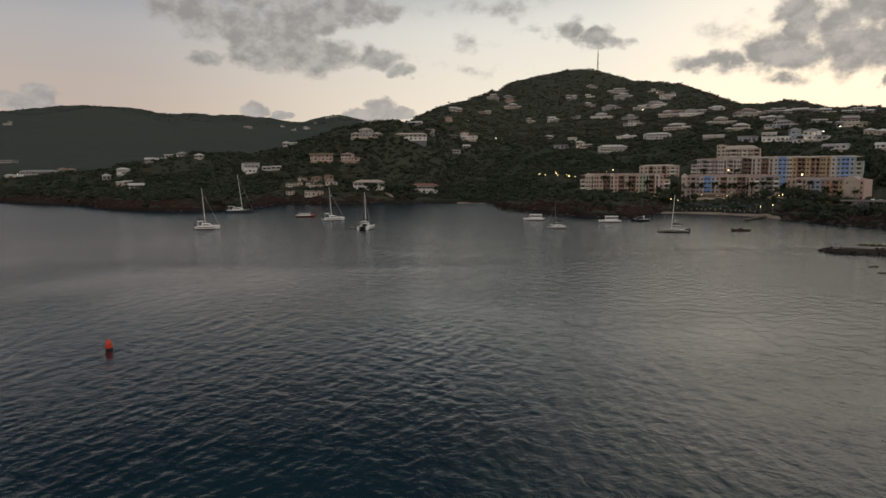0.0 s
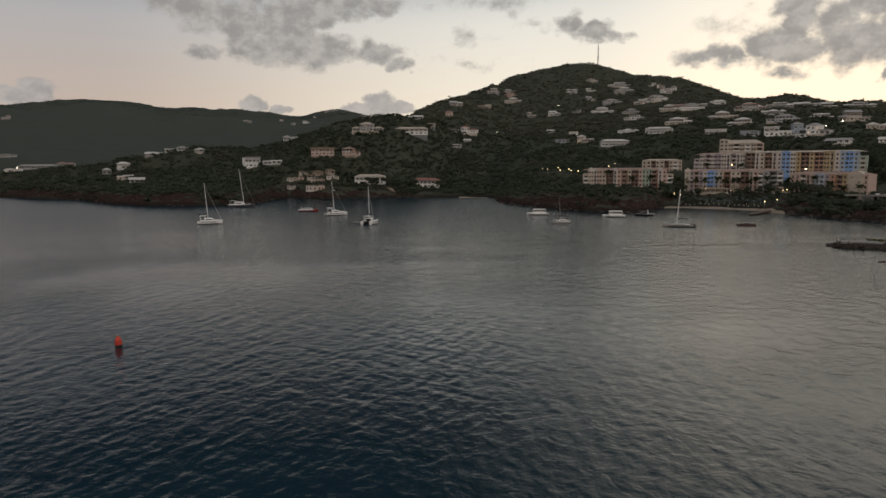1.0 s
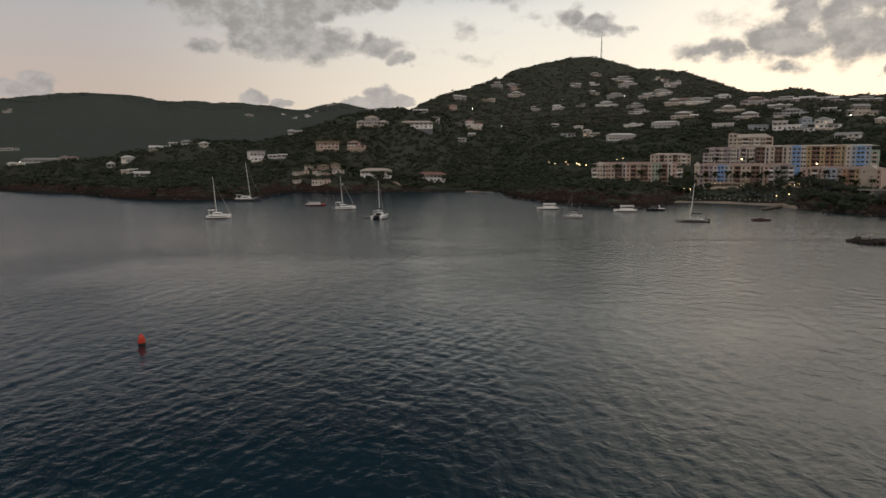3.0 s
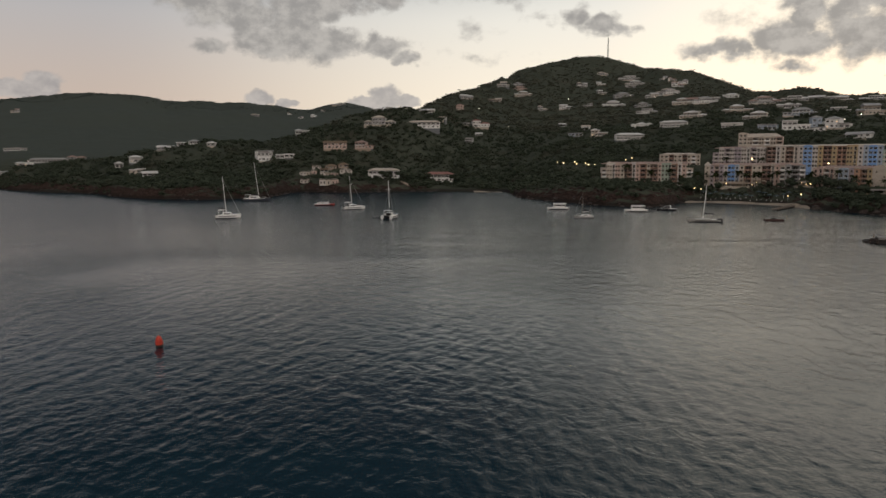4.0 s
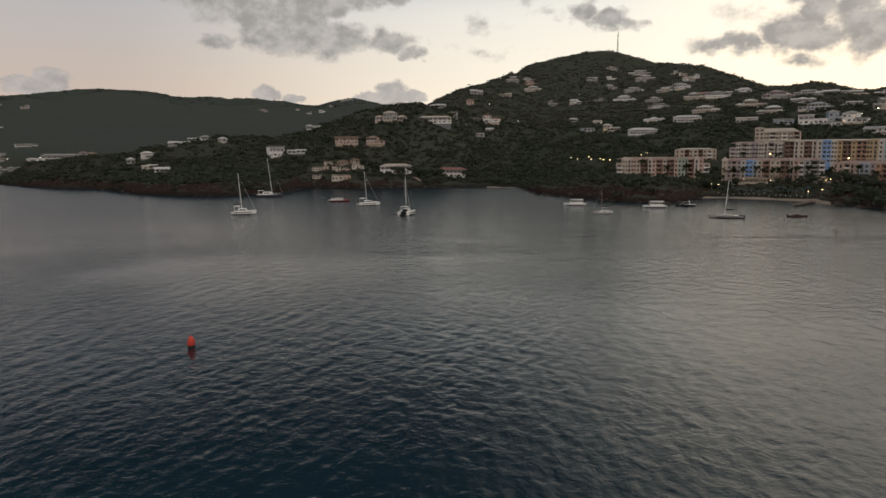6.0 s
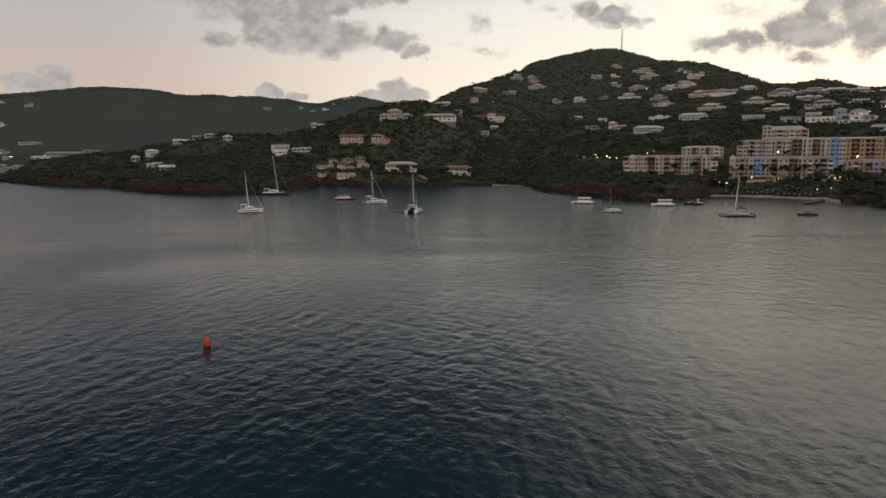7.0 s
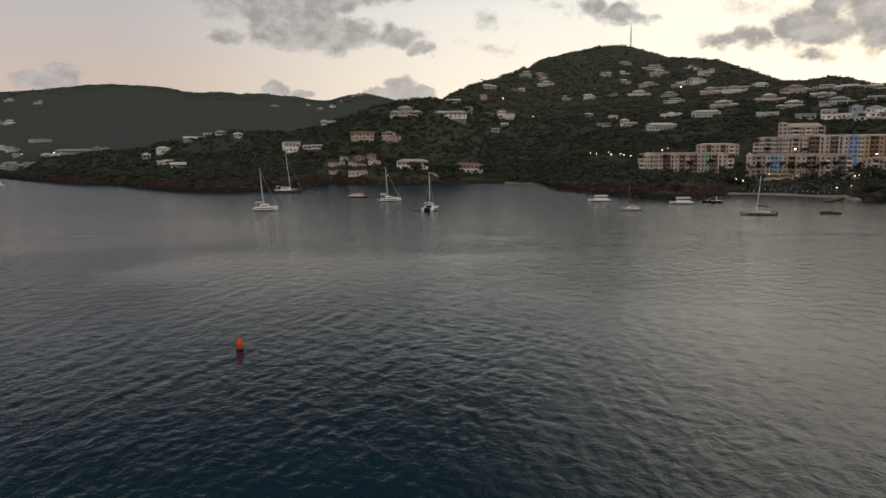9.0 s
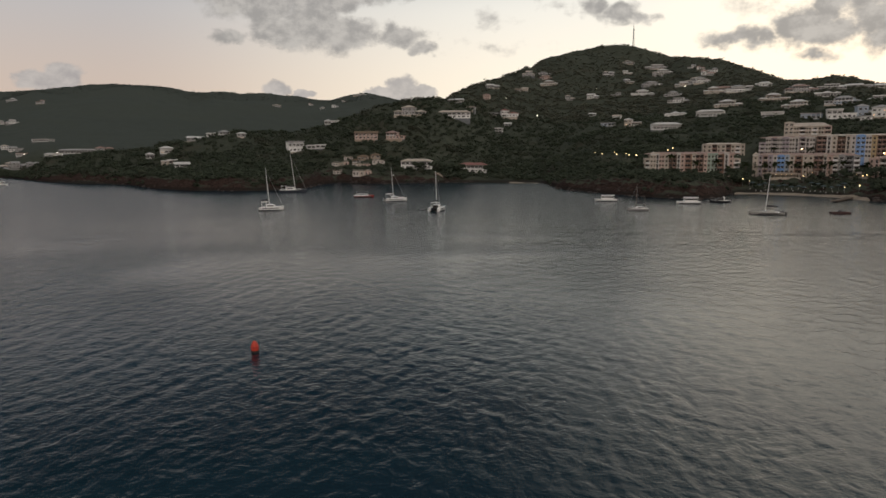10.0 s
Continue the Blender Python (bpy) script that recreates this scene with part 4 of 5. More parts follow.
house(445, 1010, 41.2, 11.9, "white", "paleroof")
house(485, 1001, 41.4, 11.1, "grey", "paleroof")
house(610, 1015, 49.0, 10.8, "grey", "paleroof")
house(337, 645, 6.0, 6.6, "white", "paleroof")
house(463, 1412, 24.6, 12.3, "white", "paleroof")
house(447, 1486, 18.0, 11.6, "white", "paleroof", lit=True)
house(-1081, 1573, 18.7, 12.5, "white", "paleroof")
house(-1052, 1563, 30.8, 15.0, "white", "paleroof")
house(-722, 1129, 27.2, 7.6, "white", "paleroof")
house(-742, 1070, 11.6, 10.6, "white", "paleroof")
house(-728, 1068, 12.6, 10.5, "white", "paleroof")
house(-711, 1058, 11.4, 8.3, "grey", "paleroof")
house(-656, 979, 17.2, 7.6, "white", "paleroof")
house(-567, 900, 13.8, 6.9, "white", "paleroof", lit=True)
house(-555, 898, 11.9, 7.7, "white", "paleroof", lit=True)
house(-613, 882, 22.6, 11.3, "grey", "paleroof")
house(-588, 870, 22.1, 10.2, "grey", "grey")
house(-548, 834, 16.1, 7.2, "grey", "grey")
house(-590, 854, 24.0, 7.0, "grey", "grey", lit=True)
house(-555, 945, 53.2, 8.0, "grey", "grey", shape="long")
house(-549, 1005, 27.8, 6.5, "grey", "paleroof")
house(-494, 2300, 19.5, 9.7, "white", "paleroof")
house(-546, 2366, 16.1, 10.1, "white", "paleroof")
house(-452, 2308, 23.4, 11.7, "white", "paleroof")
house(-444, 2434, 16.4, 10.2, "grey", "paleroof")
house(-621, 2213, 32.4, 9.5, "grey", "paleroof")
house(-411, 2582, 54.1, 8.7, "grey", "paleroof")
house(-1190, 1895, 25.7, 14.7, "grey", "paleroof")
house(-1322, 1977, 35.1, 11.7, "grey", "paleroof")
house(-17, 642, 29.0, 12.0, "white", "redroof", shape="long")
house(-67, 626, 31.0, 12.0, "white", "cream", shape="long")
terrace(-135, 624, 17.4, 5.3)
terrace(-134, 605, 10.3, 4.1)
terrace(-111, 590, 18.4, 6.0)
terrace(-116, 621, 18.8, 4.2)
terrace(-101, 622, 12.5, 4.7)
terrace(-130, 637, 9.2, 3.2)

# ------------------------------------------------------------------ boats at anchor
def loft(bm, sections, mi=0):
    """A skin over closed sections of equal count, capped at both ends."""
    rings = [[bm.verts.new(p) for p in s] for s in sections]
    for u, v in zip(rings, rings[1:]):
        n = len(u)
        for k in range(n):
            bm.faces.new((u[k], v[k], v[(k + 1) % n], u[(k + 1) % n])).material_index = mi
    bm.faces.new(rings[0]).material_index = mi
    bm.faces.new(rings[-1][::-1]).material_index = mi
    return bm


def hull_bm(length, beam, free, y=0.0, flare=0.75, sheer=0.25, transom=0.8):
    """A hull along +x (bow), waterline at z = 0, centred at y."""
    bm = bmesh.new()
    rows = []
    for i in range(9):
        f = i / 8
        x = -length / 2 + f * length
        half = beam / 2 * (transom + (1 - transom) * min(1, f * 3)) * (1 - max(0, (f - 0.5) / 0.5) ** 2.2 * 0.96)
        top = free * (1 + sheer * max(0, f - 0.4) * 1.6)
        keel = -0.5 * (1 - max(0, f - 0.75) * 3.6)
        rake = 0.0 if f < 0.9 else -0.4 * (f - 0.9) * 10 * 0.5
        rows.append([(x, y - half, top), (x + rake, y - half * flare, 0.1), (x + rake * 1.6, y - half * 0.25, keel), (x + rake * 1.6, y + half * 0.25, keel), (x + rake, y + half * flare, 0.1), (x, y + half, top)])
    return loft(bm, rows)


def rig(root, x, foot, top, boom, fore, furled=True, lean=0.0, wood=False):
    """Mast, spreaders, boom with its sail bag, stays and a furled headsail."""
    mast = part("mast", tube(bmesh.new(), [(x, 0, foot), (x - lean, 0, top)], 0.12 if wood else 0.20, 0.07 if wood else 0.13, 8), TIMBER if wood else ALLOY, root)
    part("boom", tube(bmesh.new(), [(x - 0.2, 0, foot + 1.4), (x - boom, 0, foot + 1.6)], 0.13, 0.10), ALLOY, root)
    part("sail_bag", loft(bmesh.new(), [[(x - boom * f - 0.3, a * 0.34 * s, foot + 1.65 + b * 0.62 * s) for a, b in ((-1, 0), (-0.7, 0.8), (0, 1.2), (0.7, 0.8), (1, 0))] for f, s in ((0.02, 1.0), (0.5, 0.9), (0.97, 0.5))]), CANVAS_DARK, root)
    for k in (0.45, 0.72):
        z = foot + (top - foot) * k
        part("spreader", tube(bmesh.new(), [(x - lean * k, -1.2, z), (x - lean * k, 1.2, z)], 0.05), ALLOY, root)
    part("forestay", tube(bmesh.new(), [(fore, 0, foot - 0.3), (x - lean * 0.9, 0, foot + (top - foot) * 0.92)], 0.085 if furled else 0.03, 0.05), PAINT["grey"] if furled else STEEL, root, "furled grey headsail on its stay" if furled else "bare wire stay")
    for s in (-1, 1):
        part("shroud", tube(bmesh.new(), [(x - 0.8, s * 2.2, foot - 0.5), (x - lean * 0.9, 0, foot + (top - foot) * 0.9)], 0.035), STEEL, root)
    return mast


def catamaran(x, y, heading, length, mast, label, bimini=True, low=False, outboards=False):
    root = thing("catamaran", pose(x, y, 0, 0, 0, heading), label, "sailing catamaran", "boats at anchor")
    beam = length * 0.54
    free = 1.0 if low else 1.55
    for s in (-1, 1):
        h = part("hull", hull_bm(length, length * 0.15, free, s * (beam / 2 - length * 0.075)), DECK_GREY if low else GELCOAT, root)
        part("boot_top", hull_bm(length * 0.985, length * 0.153, 0.34, s * (beam / 2 - length * 0.075), sheer=0.0), BLACK_HULL, h, "dark antifouling band at the waterline")
        part("stripe", boxes((-length * 0.36, length * 0.30, s * beam / 2 - 0.02, s * beam / 2 + 0.02, free * 0.62, free * 0.80)), CANVAS_DARK, h)
    part("bridge_deck", boxes((-length * 0.40, length * 0.22, -beam / 2 + length * 0.1, beam / 2 - length * 0.1, free * 0.5, free * 0.96)), GELCOAT, root)
    part("trampoline", boxes((length * 0.22, length * 0.42, -beam / 2 + length * 0.1, beam / 2 - length * 0.1, free * 0.86, free * 0.90)), CANVAS_DARK, root)
    ch = 0.55 if low else 1.35
    bm = loft(bmesh.new(), [[(px, a * beam * 0.34 * s, free * 0.95 + b * ch * h) for a, b in ((-1, 0), (-0.92, 0.75), (-0.7, 1), (0.7, 1), (0.92, 0.75), (1, 0))] for px, s, h in ((-length * 0.22, 1, 1.0), (0, 1, 1.05), (length * 0.12, 0.95, 0.85), (length * 0.20, 0.82, 0.10))])
    cabin = part("cabin", bm, DECK_GREY if low else GELCOAT, root)
    if not low:
        for s in (-1, 1):
            part("window", boxes((-length * 0.17, length * 0.09, s * beam * 0.335 - 0.05, s * beam * 0.335 + 0.05, free + 0.45, free + 0.95)), GLASS, cabin)
        part("window", boxes((length * 0.13, length * 0.165, -beam * 0.26, beam * 0.26, free + 0.42, free + 0.85)), GLASS, cabin)
        part("cockpit_door", boxes((-length * 0.235, -length * 0.22, -beam * 0.22, beam * 0.22, free, free + 1.15)), GLASS, cabin)
    if bimini:
        roof = part("bimini", boxes((-length * 0.40, -length * 0.16, -beam * 0.32, beam * 0.32, free + 2.35, free + 2.5, 0, 0.1)), PAINT["white"], root, "white hardtop over the cockpit")
        for a in (-length * 0.38, -length * 0.2):
            for s in (-1, 1):
                part("post", boxes((a - 0.06, a + 0.06, s * beam * 0.29 - 0.06, s * beam * 0.29 + 0.06, free * 0.9, free + 2.36)), ALLOY, roof)
    rig(root, length * (0.03 if low else -0.08), free + (0.6 if low else 1.3), mast, length * 0.34, length * 0.44, furled=not low, lean=1.1)
    if outboards:
        for s in (-1, 1):
            part("outboard", boxes((-length * 0.5 - 0.9, -length * 0.5 - 0.1, s * beam * 0.33 - 0.3, s * beam * 0.33 + 0.3, -0.2, 1.4, 0, 0.08)), BLACK_HULL, root)
    part("tender", hull_bm(3.2, 1.5, 0.5), CANVAS_DARK, root, "grey rubber tender on the stern", pose(-length * 0.47, 0, free * 0.75, 0, 0, 90))
    return root


catamaran(-119, 344, 14, 12.0, 20.5, "white cruising catamaran with a dark sail bag and furled headsail")
side_on = catamaran(-64, 398, 22, 12.4, 19.0, "white cruising catamaran lying side-on below the villas")
part("radar_dome", lathe(bmesh.new(), [(0.2, 0), (0.42, 0.08), (0.42, 0.30), (0.2, 0.40)], 12), GELCOAT, side_on, m=pose(-0.9, 0, 14.2))
part("radar_bracket", boxes((-0.9, 0.0, -0.08, 0.08, 14.1, 14.2)), ALLOY, side_on, m=pose(-0.55, 0, 0))
catamaran(-38, 339, 76, 11.6, 18.5, "white cruising catamaran showing its sterns and dark cockpit")
catamaran(106.5, 315.5, 168, 13.6, 17.0, "low weathered grey day-sailing catamaran with a bare mast", bimini=False, low=True, outboards=True)


def yacht(x, y, heading, length, mast, hull_mat, label, house=True):
    root = thing("sailing_yacht", pose(x, y, 0, 0, 0, heading), label, "sailing yacht", "boats at anchor")
    free = length * 0.095
    h = part("hull", hull_bm(length, length * 0.27, free, flare=0.82), hull_mat, root)
    part("deck", boxes((-length * 0.46, length * 0.30, -length * 0.115, length * 0.115, free * 0.98, free + 0.12)), GELCOAT, root)
    part("rubbing_strake", boxes((-length * 0.48, length * 0.2, -length * 0.136, length * 0.136, free * 0.86, free * 0.97)), GELCOAT, h)
    ch = 1.5 if house else 0.7
    cabin = part("cabin", loft(bmesh.new(), [[(px, a * length * 0.095, free + 0.1 + b * ch * k) for a, b in ((-1, 0), (-0.85, 1), (0.85, 1), (1, 0))] for px, k in ((-length * 0.26, 1), (length * 0.02, 1), (length * 0.10, 0.25))]), GELCOAT, root)
    for s in (-1, 1):
        part("window", boxes((-length * 0.22, length * 0.0, s * length * 0.091 - 0.05, s * length * 0.091 + 0.05, free + ch * 0.4, free + ch * 0.8)), GLASS, cabin)
    if house:
        top = part("bimini", boxes((-length * 0.44, -length * 0.20, -length * 0.10, length * 0.10, free + 2.5, free + 2.66)), PAINT["white"], root, "white awning over the cockpit")
        for a in (-length * 0.42, -length * 0.22):
            for s in (-1, 1):
                part("post", boxes((a - 0.06, a + 0.06, s * length * 0.09 - 0.06, s * length * 0.09 + 0.06, free, free + 2.5)), ALLOY, top)
    rig(root, length * 0.08, free + 0.6, mast, length * 0.34, length * 0.47, furled=house, lean=2.6 if house else 0.2, wood=not house)
    for s in (-1, 1):
        bm = tube(bmesh.new(), [(-length * 0.46, s * length * 0.12, free + 0.75), (length * 0.36, s * length * 0.07, free + 0.95)], 0.03)
        for i in range(7):
            px = -length * 0.44 + i * length * 0.13
            tube(bm, [(px, s * length * 0.118, free), (px, s * length * 0.118, free + 0.8)], 0.03)
        part("guard_rail", bm, ALLOY, root)
    return root


yacht(-141, 475, 4, 18.4, 26.5, NAVY, "large navy-hulled sailing yacht with white deckhouse")
ketch = yacht(56, 336, 178, 9.8, 12.6, PAINT["grey"], "small weathered white ketch with bare masts", house=False)
part("mizzen_mast", tube(bmesh.new(), [(-3.3, 0, 0.9), (-3.3, 0, 6.6)], 0.06, 0.04), TIMBER, ketch)


def motor_boat(x, y, heading, length, style, label):
    """style: red (open catamaran with a canopy), ferry (long hull with a flat roof), cruiser (low dark day boat)."""
    root = thing("motor_boat", pose(x, y, 0, 0, 0, heading), label, "motor boat", "boats at anchor")
    hull = {"red": RED_HULL, "ferry": GELCOAT, "cruiser": BLACK_HULL}[style]
    beam = length * (0.42 if style == "red" else 0.32)
    free = {"red": 1.0, "ferry": 1.1, "cruiser": 1.0}[style]
    h = part("hull", hull_bm(length, beam, free, flare=0.85), hull, root)
    part("boot_top", hull_bm(length * 0.985, beam * 0.96, 0.38, flare=0.92, sheer=0.0), BLACK_HULL, h, "dark band at the waterline")
    part("deck", boxes((-length * 0.49, length * 0.26, -beam * (0.51 if style == "red" else 0.42), beam * (0.51 if style == "red" else 0.42), free * (0.84 if style == "red" else 0.97), free + 0.1)), GELCOAT, root)
    if style == "cruiser":
        cab = part("cabin", loft(bmesh.new(), [[(px, a * beam * 0.34, free + 0.05 + b * k) for a, b in ((-1, 0), (-0.75, 1), (0.75, 1), (1, 0))] for px, k in ((-length * 0.2, 1.5), (length * 0.02, 1.5), (length * 0.24, 0.15))]), BLACK_HULL, root)
        part("windscreen", boxes((-length * 0.1, length * 0.06, -beam * 0.30, beam * 0.30, free + 0.85, free + 1.35)), GLASS, cab)
        part("radar_arch", boxes((-length * 0.24, -length * 0.2, -beam * 0.36, beam * 0.36, free + 1.75, free + 1.95), (-length * 0.24, -length * 0.2, -beam * 0.36, -beam * 0.32, free, free + 1.75), (-length * 0.24, -length * 0.2, beam * 0.32, beam * 0.36, free, free + 1.75)), GELCOAT, root)
    else:
        high = 1.0 if style == "red" else 1.95
        cab = part("cabin", boxes((-length * 0.36, length * 0.18, -beam * 0.38, beam * 0.38, free + 0.05, free + high, 0, 0.08)), GELCOAT, root)
        for i in range(6):
            px = -length * 0.345 + i * length * 0.086
            for s in (-1, 1):
                part("window", boxes((px, px + length * 0.072, s * beam * 0.372 - 0.06, s * beam * 0.372 + 0.06, free + high * 0.42, free + high * 0.86)), GLASS, cab)
        part("windscreen", boxes((length * 0.165, length * 0.185, -beam * 0.3, beam * 0.3, free + high * 0.42, free + high * 0.86)), GLASS, cab)
        top = part("canopy", boxes((-length * 0.40, length * 0.20, -beam * 0.44, beam * 0.44, free + 2.15, free + 2.32, 0, 0.08)), CANVAS_DARK if style == "red" else PAINT["white"], root)
        for i in range(4):
            px = -length * 0.38 + i * length * 0.19
            for s in (-1, 1):
                part("post", boxes((px - 0.05, px + 0.05, s * beam * 0.41 - 0.05, s * beam * 0.41 + 0.05, free + 0.05, free + 2.16)), ALLOY, top)
    for s in (-1, 1):
        part("outboard", boxes((-length * 0.5 - 0.8, -length * 0.5, s * beam * 0.2 - 0.28, s * beam * 0.2 + 0.28, -0.2, free + 0.35, 0, 0.08)), STEEL, root)
    return root


motor_boat(-86, 429, 6, 12.0, "red", "red-hulled motor catamaran with white cabin and dark canopy")
motor_boat(52, 390, 176, 12.0, "ferry", "white excursion boat with a flat canopy")
motor_boat(91, 372, 174, 12.0, "ferry", "long white excursion boat with a flat canopy")
motor_boat(109.5, 379, 172, 10.0, "cruiser", "low black motor cruiser with a white arch")
motor_boat(-413, 577, 4, 11.0, "ferry", "small white motor boat off the far shore")


def work_float(x, y, heading):
    root = thing("mooring_raft", pose(x, y, 0, 0, 0, heading), "dark reddish steel mooring raft afloat off the beach", "raft")
    part("hull", boxes((-4, 4, -1.5, 1.5, -0.3, 0.8, 0, 0.15)), plain("rusty_hull", (0.055, 0.024, 0.020), 0.8), root)
    part("rail", boxes((-3.8, 3.8, -1.45, -1.35, 1.3, 1.42), (-3.8, -3.7, -1.45, -1.35, 0.8, 1.3), (3.7, 3.8, -1.45, -1.35, 0.8, 1.3), (-0.1, 0.1, -1.45, -1.35, 0.8, 1.3)), STEEL, root)
    part("locker", boxes((-1.2, 0.8, -0.6, 0.6, 0.8, 1.5)), BLACK_HULL, root)


work_float(139, 317, -6)


def buoy(x, y):
    root = thing("channel_buoy", pose(x, y, 0, 2.5, -2, 20) @ Matrix.Diagonal((0.84, 0.84, 0.95, 1)), "red conical channel buoy with a dark float", "buoy")
    part("float", lathe(bmesh.new(), [(0.4, -0.6), (0.66, -0.4), (0.70, 0.1), (0.68, 0.36)], 20), BUOY_DARK, root)
    body = part("body", lathe(bmesh.new(), [(0.66, 0.36), (0.69, 0.45), (0.64, 0.86), (0.52, 1.35), (0.34, 1.68), (0.17, 1.79)], 20), BUOY_RED, root)
    part("band", lathe(bmesh.new(), [(0.70, 0.80), (0.73, 0.82), (0.72, 0.96), (0.69, 0.98)], 20), plain("buoy_band", (0.40, 0.03, 0.02), 0.5), body)
    part("lantern", lathe(bmesh.new(), [(0.10, 1.76), (0.11, 1.78), (0.11, 1.88), (0.06, 1.93)], 12), plain("lantern", (0.65, 0.16, 0.08), 0.2), root)
    part("lifting_eye", tube(bmesh.new(), [(0.38, 0, 1.5), (0.54, 0, 1.62), (0.46, 0, 1.74), (0.32, 0, 1.74)], 0.03), STEEL, body)


buoy(-56.2, 111.9)


def dinghy(x, y, heading):
    root = thing("dinghy", pose(x, y, 0, 0, 0, heading), "small grey inflatable dinghy afloat beside the catamaran", "dinghy", "boats at anchor")
    rim = [(-1.4, -0.6, 0.25), (0.6, -0.6, 0.28), (1.4, -0.3, 0.36), (1.6, 0, 0.40), (1.4, 0.3, 0.36), (0.6, 0.6, 0.28), (-1.4, 0.6, 0.25)]
    part("tube", tube(bmesh.new(), rim, 0.22, 0.22, 8), plain("inflatable", (0.16, 0.16, 0.165), 0.6), root)
    part("floor", boxes((-1.35, 1.2, -0.55, 0.55, 0.02, 0.12)), STEEL, root)
    part("seat", boxes((-0.2, 0.1, -0.5, 0.5, 0.36, 0.42)), TIMBER, root)
    part("outboard", boxes((-1.75, -1.45, -0.14, 0.14, -0.2, 0.75, 0, 0.05)), BLACK_HULL, root)


dinghy(-45.3, 341.0, 30)


def drift_log(x, y, turn, long):
    root = thing("drift_log", pose(x, y, 0, 0, 0, turn), "dark waterlogged timber drifting near the jetty", "log", "drifting timbers")
    part("trunk", tube(bmesh.new(), [(-long / 2, 0, 0.02), (0, 0.12, 0.12), (long / 2, -0.05, 0.05)], 0.24, 0.17, 8), BARK, root)
    part("branch", tube(bmesh.new(), [(long * 0.15, 0, 0.1), (long * 0.25, 0.35, 0.5)], 0.08, 0.04, 6), BARK, root)


drift_log(127.9, 200.6, 10, 3.2)
drift_log(122.9, 188.7, -25, 2.4)

# ------------------------------------------------------------------ along the shore
def rock_bm(seed, size, flat=0.6):
    bm = bmesh.new()
    bmesh.ops.create_icosphere(bm, subdivisions=2, radius=1.0)
    off = Vector((seed * 7.3, seed * 3.1, seed * 1.7))
    for v in bm.verts:
        k = 1 + 0.38 * noise.noise(v.co * 1.3 + off) + 0.16 * noise.noise(v.co * 3.4 + off)
        v.co = Vector((v.co.x * size[0], v.co.y * size[1], v.co.z * size[2])) * k
    return bm


# sand lies on the ground sheet: the hotel's beach and the strip at the head of the cove
m, n = material("beach_sand")
at = n.add("ShaderNodeNewGeometry").outputs["Position"]
grain, tracks = n.noise(at, 3.0, 5, 0.65), n.noise(at, 0.25, 4, 0.6)
finish(n, n.mix(n.ramp(tracks, 0.35, 0.7), (0.30, 0.245, 0.185), (0.21, 0.17, 0.13)), 0.95, grain, 0.5, 0.1)


def beach(first, last, deep, label):
    na, nr = 60, 14
    A, S = np.meshgrid(np.radians(np.linspace(first, last, na)), np.linspace(0, 1, nr), indexing="xy")
    edge = np.sin((A - A.min()) / (A.max() - A.min()) * np.pi) ** 0.5
    R = np.interp(np.degrees(A), COAST_AZ, COAST_R) - 4 + S * (4 + deep * edge)
    X, Y = R * np.sin(A), R * np.cos(A)
    ob = sheet("beach", np.stack([X, Y, np.maximum(ground(X, Y), -0.8) + 0.25], -1).reshape(-1, 3), lattice(nr, na), m)
    tagged(ob, label, "beach", kind="structure")


beach(17.75, 26.4, 6, "narrow pale sand beach in front of the hotel")
beach(1.2, 4.0, 0.6, "thin pebbly strip at the head of the cove")

# rocks along the foot of the cliffs
rock_dice = random.Random(5)
bm = bmesh.new()
for i in range(300):
    a = rock_dice.uniform(-36, 34)
    if 17.6 < a < 26.2 or -0.5 < a < 4.2 or (a < -17.5 and i % 4):
        continue
    r = float(np.interp(a, COAST_AZ, COAST_R)) + rock_dice.uniform(-4, 7)
    x, y = r * math.sin(radians(a)), r * math.cos(radians(a))
    s = rock_dice.uniform(0.5, 1.8)
    one = bmesh.ops.create_icosphere(bm, subdivisions=1, radius=1.0)["verts"]
    spin = Euler((rock_dice.random() * 6, rock_dice.random() * 6, rock_dice.random() * 6)).to_matrix()
    for v in one:
        v.co = spin @ (v.co * (1 + 0.3 * noise.noise(v.co * 1.7 + Vector((i, 0, 0)))))
        v.co = Vector((v.co.x * s * 1.3, v.co.y * s, v.co.z * s * 0.8)) + Vector((x, y, max(-0.2, height(x, y) * 0.7)))
rocks = part("shore_rocks", bm, ROCK)
tagged(rocks, "dark reddish-brown boulders along the foot of the cliffs", "rocks", kind="stuff")

rock = part("rock", rock_bm(3, (2.6, 1.8, 1.1)), ROCK, m=pose(-310.6, 581.4, 0.2))
tagged(rock, "small dark rock awash off the point", "rock")


